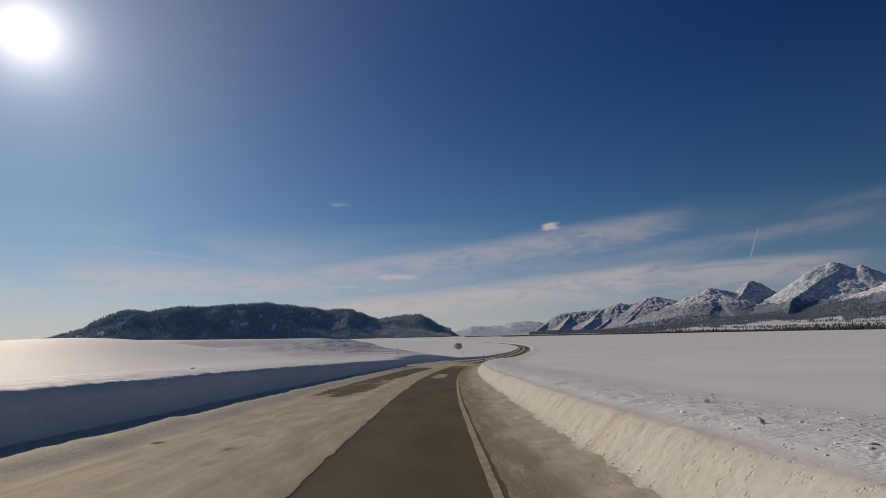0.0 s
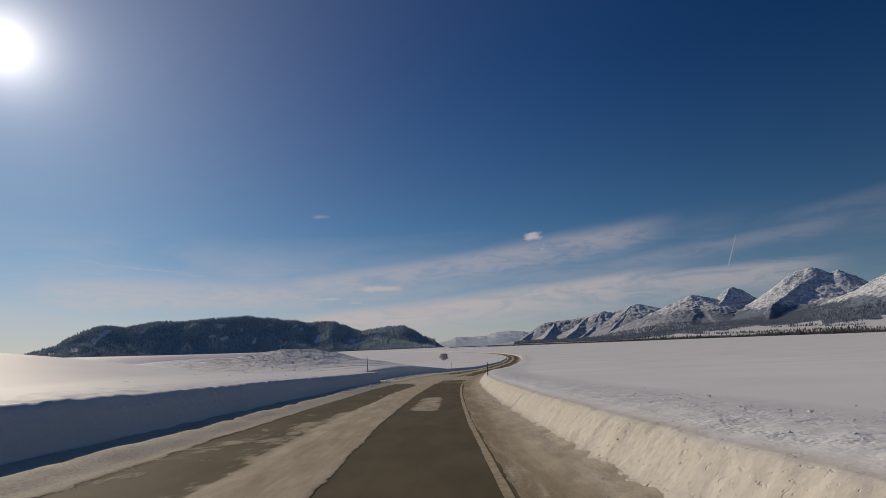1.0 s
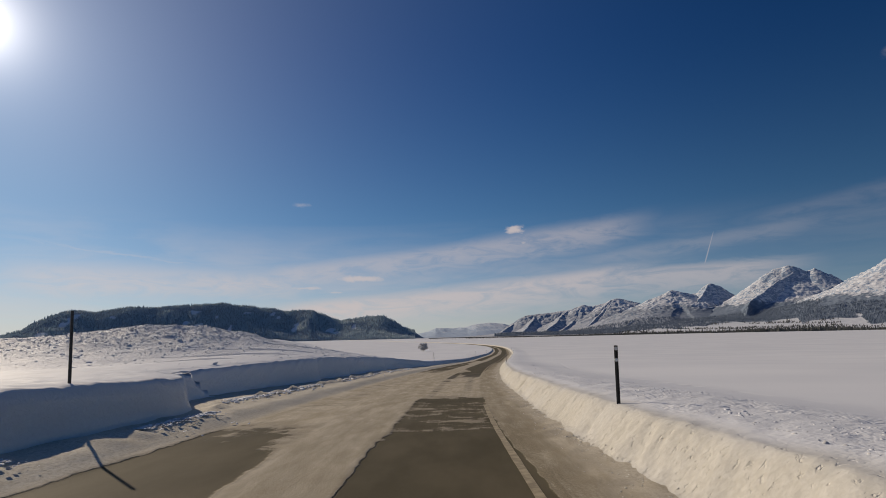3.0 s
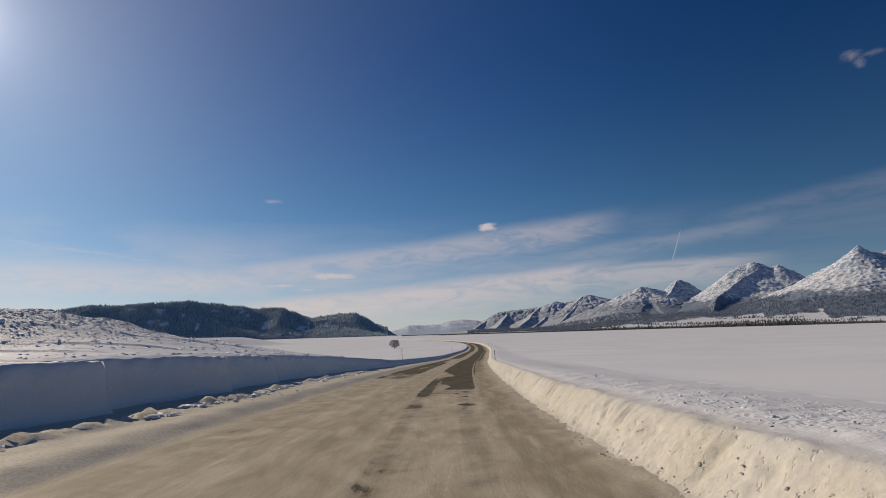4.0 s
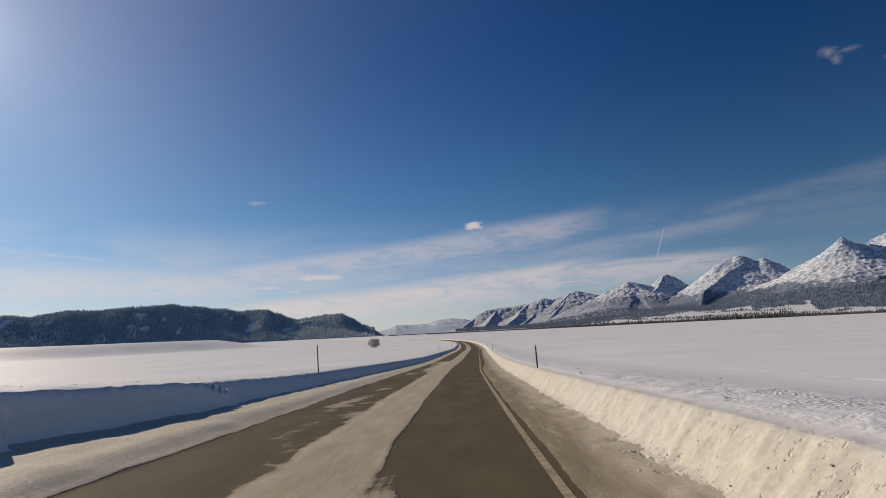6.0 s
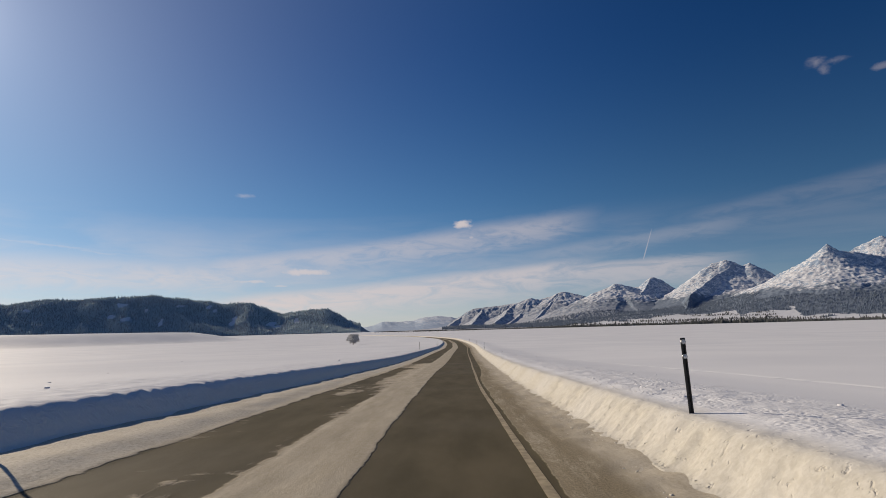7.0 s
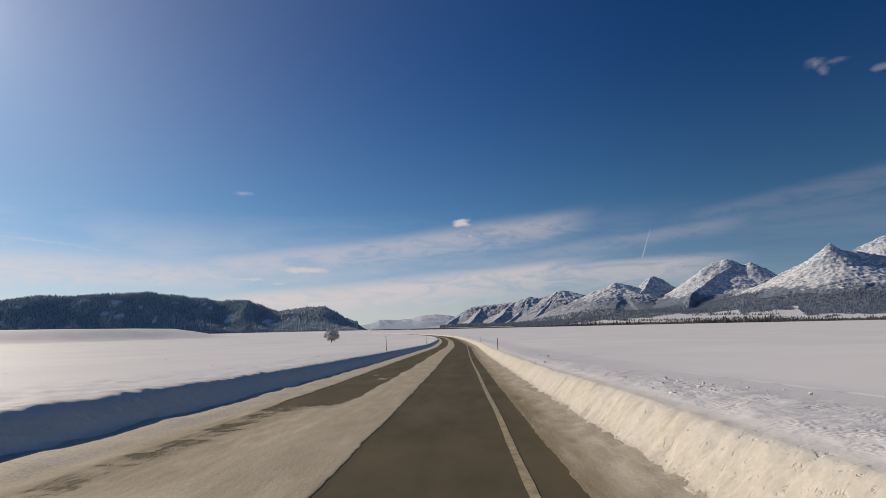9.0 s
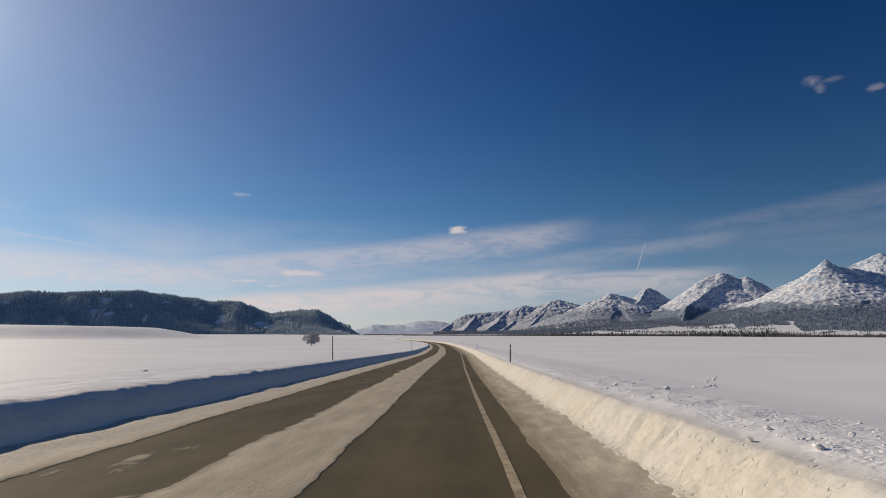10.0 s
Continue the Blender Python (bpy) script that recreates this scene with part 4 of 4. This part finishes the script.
def make_tree():
    """A lone frosted pine: a short trunk, limbs, and a wide crown of needle clumps with gaps."""
    x, y = 10.7, 458.0
    q = x - float(along(CENTRE, y))
    tree = tagged(new("pine_tree"), "lone broad pine with frost-white needles standing in the snowfield", "tree")
    tree.matrix_basis = pose(x, y, spot_on_snow(q, y)[2] - 0.1) @ Matrix.Scale(0.9, 4)
    bm = bmesh.new()
    r = random.Random(5)

    def limb(a, b, r1, r2):
        way = Vector(b) - Vector(a)
        m = Matrix.Translation((Vector(a) + Vector(b)) / 2) @ way.to_track_quat("Z", "Y").to_matrix().to_4x4()
        bmesh.ops.create_cone(bm, cap_ends=True, segments=7, radius1=r1, radius2=r2, depth=way.length, matrix=m)

    limb((0, 0, -0.2), (0.05, 0, 2.6), 0.24, 0.18)
    limb((0.05, 0, 2.6), (-0.1, 0.1, 6.2), 0.18, 0.04)
    tips = []
    for k in range(34):
        h = r.uniform(1.5, 5.8)
        reach = 3.5 * (1 - ((h - 2.9) / 3.7) ** 2) ** 0.5 * r.uniform(0.65, 1.0) if abs(h - 2.9) < 3.6 else 0.4
        a = r.uniform(0, 6.28)
        tip = (math.cos(a) * reach, math.sin(a) * reach, h + r.uniform(0.1, 0.9))
        limb((0, 0, h - 0.2), tip, 0.07, 0.02)
        tips.append(tip)
    part("trunk", bm, BARK, tree)
    co, fa = [], []
    inner = []
    while len(inner) < 64:
        p = Vector((r.uniform(-1, 1), r.uniform(-1, 1), r.uniform(-1, 1)))
        if 0.25 < p.length < 1:
            inner.append((p.x * 3.5, p.y * 3.5, 3.55 + p.z * 2.75))
    for tip in tips + inner:
        for _ in range(120):
            c = Vector(tip) + Vector((r.gauss(0, 0.34), r.gauss(0, 0.34), r.gauss(0, 0.25)))
            d = Vector((r.gauss(0, 1), r.gauss(0, 1), r.gauss(0.3, 0.8))).normalized()
            e = d.orthogonal().normalized() * r.uniform(0.06, 0.12)
            s = r.uniform(0.16, 0.34)
            i = len(co)
            co += [tuple(c - e), tuple(c + e), tuple(c + d * s)]
            fa.append((i, i + 1, i + 2))
    me = bpy.data.meshes.new("crown")
    me.from_pydata(co, [], fa)
    me.materials.append(NEEDLES)
    crown = new("crown", me)
    crown.parent = tree


def clods(name, label, spots, long=1.0, rise=0.0):
    """Loose lumps of snow in one mesh; spots are rows of q, y, size."""
    q, y, s = spots.T
    z = np.where((q > along(LEFT_FOOT, y) + 0.05) & (q < 5.4), road_height(q, y) + 0.012, snow_height(q, y)[0])
    x = along(CENTRE, y) + q - bank_chip(q, y, z)
    n = len(q)
    base = np.array([(-1, -1, -0.4), (1, -1, -0.4), (1, 1, -0.4), (-1, 1, -0.4), (-0.8, -0.7, 0.5), (0.7, -0.8, 0.6), (0.75, 0.8, 0.45), (-0.7, 0.75, 0.55)])
    jit = 1 + rng.uniform(-0.4, 0.4, (n, 8, 3))
    v = base[None] * jit * s[:, None, None] * 0.5
    v[:, :, 2] *= rng.uniform(0.35, 1.0, (n, 1))
    a, b = rng.uniform(0, 6.28, n), rng.normal(0, 0.3, n)
    if long > 1:
        v[:, :, 1], a = v[:, :, 1] * long, rng.normal(0, 0.25, n)
    vx = v[:, :, 0] * np.cos(a)[:, None] - v[:, :, 1] * np.sin(a)[:, None]
    vy = v[:, :, 0] * np.sin(a)[:, None] + v[:, :, 1] * np.cos(a)[:, None]
    vz = v[:, :, 2] + vx * np.sin(b)[:, None]
    co = np.stack([vx + x[:, None], vy + y[:, None], vz + (z + rise - 0.10 * s)[:, None]], -1).reshape(-1, 3)
    f = np.array([(0, 1, 5, 4), (1, 2, 6, 5), (2, 3, 7, 6), (3, 0, 4, 7), (4, 5, 6, 7)])
    faces = (f[None] + (np.arange(n) * 8)[:, None, None]).reshape(-1, 4)
    me = quick_mesh(name, co, faces, SNOW)
    for key, value in (("sunny_grit", np.clip(step(np.repeat(q, 8), 4.0, 5.0) * step(np.repeat(q, 8), 7.4, 6.4), 0, 1) * 0.8), ("crust", np.full(n * 8, 0.3))):
        at = me.attributes.new(key, "FLOAT", "POINT")
        at.data.foreach_set("value", value.astype(np.float32))
    return tagged(new(name, me), label, "snow lumps", kind="stuff")


def make_clods():
    n = 13000
    y = rng.uniform(6, 262, n)
    spread = 1.5 + 1.6 * step(y, 70, 40)
    q = along(RIGHT_FOOT, y) + 1.35 + np.abs(rng.normal(0, 1, n)) * spread + 0.5 * wobble(y * 0, y, 9.0, 122)
    keep = rough(q, y, 5.0, 121, 3) > -0.15
    size = np.clip(rng.lognormal(-3.45, 0.5, n), 0.02, 0.13)
    clods("field_clods", "broken snow lumps thrown over the field beside the bank", np.stack([q, y, size], -1)[keep])
    n = 19000
    y = rng.uniform(6, 262, n)
    q = along(RIGHT_FOOT, y) + rng.normal(-0.02, 0.09, n) - np.abs(rng.normal(0, 0.30, n)) * (rng.uniform(0, 1, n) < 0.5)
    size = np.clip(rng.lognormal(-3.9, 0.5, n), 0.01, 0.06)
    clods("bank_crumbs", "sandy snow crumbs along the foot of the bank", np.stack([q, y, size], -1))
    n = 1300
    y = rng.uniform(6, 240, n)
    q = along(RIGHT_FOOT, y) + rng.uniform(-0.12, 0.55, n)
    keep = (rough(q, y, 2.2, 123, 3) > 0.0) & ((y > 92) | (rng.uniform(0, 1, n) < 0.15)) & ((y < 140) | (rng.uniform(0, 1, n) < 0.12))
    size = np.clip(rng.lognormal(-3.2, 0.4, n), 0.025, 0.10)
    clods("bank_lumps", "cream snow lumps crumbling out of the bank's face", np.stack([q, y, size], -1)[keep])
    n = 6400
    y = rng.uniform(62, 139, n)
    q = along(LEFT_FOOT, y) + 0.62 + 1.18 * step(y, 86, 92) + 0.15 * wobble(y * 0, y, 3.0, 126) + np.abs(rng.normal(0, 0.26, n)) * np.where(rng.uniform(0, 1, n) < 0.2, 2.2, 1.0)
    keep = rough(y * 0, y, 4.0, 125, 3) > -0.5
    size = np.clip(rng.lognormal(-2.85, 0.5, n), 0.03, 0.24) * (0.5 + 0.5 * step(y, 84, 96))
    clods("plough_debris", "white snow chunks at the foot of the ploughed wall", np.stack([q, y, size], -1)[keep], 2.2, 0.07)
    n = 30000
    x, y = rng.normal(-28, 10, n), rng.normal(137, 14, n)
    clods("mound_lumps", "small broken lumps over the rough snow mound", np.stack([np.minimum(x - along(CENTRE, y), -9.4), y, np.clip(rng.lognormal(-2.35, 0.5, n), 0.05, 0.42)], -1))
    n = 90
    q, y = -6.5 - np.abs(rng.normal(0, 14, n)), rng.uniform(10, 330, n)
    clods("scattered_lumps", "few small snow lumps on the smooth field", np.stack([q, y, rng.uniform(0.06, 0.24, n)], -1))




def make_footprints():
    # an animal's trail that bends over the field
    t = np.linspace(0, 1, 46)
    trail = np.array([(36.7, 239.0), (38.2, 240.4), (39.3, 242.2), (43.5, 247.6), (49.8, 257.7)])
    x, y = np.interp(t, np.linspace(0, 1, 5), trail[:, 0]), np.interp(t, np.linspace(0, 1, 5), trail[:, 1])
    x, y = x + 0.12 * np.where(np.arange(46) % 2, 1, -1), y + rng.normal(0, 0.05, 46)
    clods("footprints", "short animal trail stamped into the smooth snow", np.stack([x - along(CENTRE, y), y, rng.uniform(0.09, 0.16, 46)], -1))



def make_chunks():
    """Larger broken blocks of snow that lie singly on the bank, the shoulder and the field."""
    r = random.Random(11)
    bases = []
    for k in range(5):
        bm = bmesh.new()
        bmesh.ops.create_icosphere(bm, subdivisions=2, radius=0.5)
        cuts = [Vector((r.gauss(0, 1), r.gauss(0, 1), r.gauss(0, 0.8))).normalized() for _ in range(7)]
        for v in bm.verts:
            for c in cuts:
                over = v.co.dot(c) - r.uniform(0.28, 0.32)
                if over > 0:
                    v.co -= c * over
            v.co *= 1 + r.uniform(-0.05, 0.05)
            v.co.z *= 0.72
        me = bpy.data.meshes.new("snow_chunk")
        bm.to_mesh(me)
        bm.free()
        me.materials.append(SNOW)
        for key, value in (("sunny_grit", 0.35), ("crust", 0.5)):
            at = me.attributes.new(key, "FLOAT", "POINT")
            at.data.foreach_set("value", np.full(len(me.vertices), value, np.float32))
        bases.append(me)
    spots = [(9.0, 119.7, 0.2), (8.3, 115.4, 0.18), (8.7, 116.0, 0.24), (7.5, 110.2, 0.16), (7.9, 110.6, 0.2), (10.6, 110.2, 0.26), (34.3, 237.0, 0.42), (34.5, 239.2, 0.25),
             (30.8, 229.5, 0.24), (31.6, 230.1, 0.28), (31.0, 228.6, 0.3), (32.2, 229.3, 0.26), (8.7, 40.7, 0.34), (7.6, 34.3, 0.3), (9.6, 48.5, 0.22), (6.7, 67.9, 0.26),
             (6.3, 72.9, 0.22), (7.0, 65.1, 0.2), (16.6, 154.4, 0.3), (18.1, 158.5, 0.24), (6.1, 13.1, 0.3), (4.9, 8.8, 0.34), (7.1, 34.2, 0.2), (30.9, 211.0, 0.26), (30.0, 213.5, 0.24), (29.9, 215.1, 0.3)]
    for k, (x, y, size) in enumerate(spots):
        size = 0.52 * size
        q = x - float(along(CENTRE, y))
        z = float(road_height(q, y)) + 0.02 if q < 5.3 else spot_on_snow(q, y)[2]
        ob = new("snow_chunk", bases[k % 5])
        ob.matrix_basis = pose(x, y, z + size * 0.22, r.uniform(-14, 14), r.uniform(-14, 14), r.uniform(0, 360)) @ Matrix.Diagonal((size, size * r.uniform(0.7, 1.1), size * r.uniform(0.6, 0.95), 1))
        tagged(ob, "broken block of ploughed snow lying beside the road", "snow block", "snow blocks along the bank")


make_footprints()
make_chunks()
make_posts()
make_tree()
make_clods()
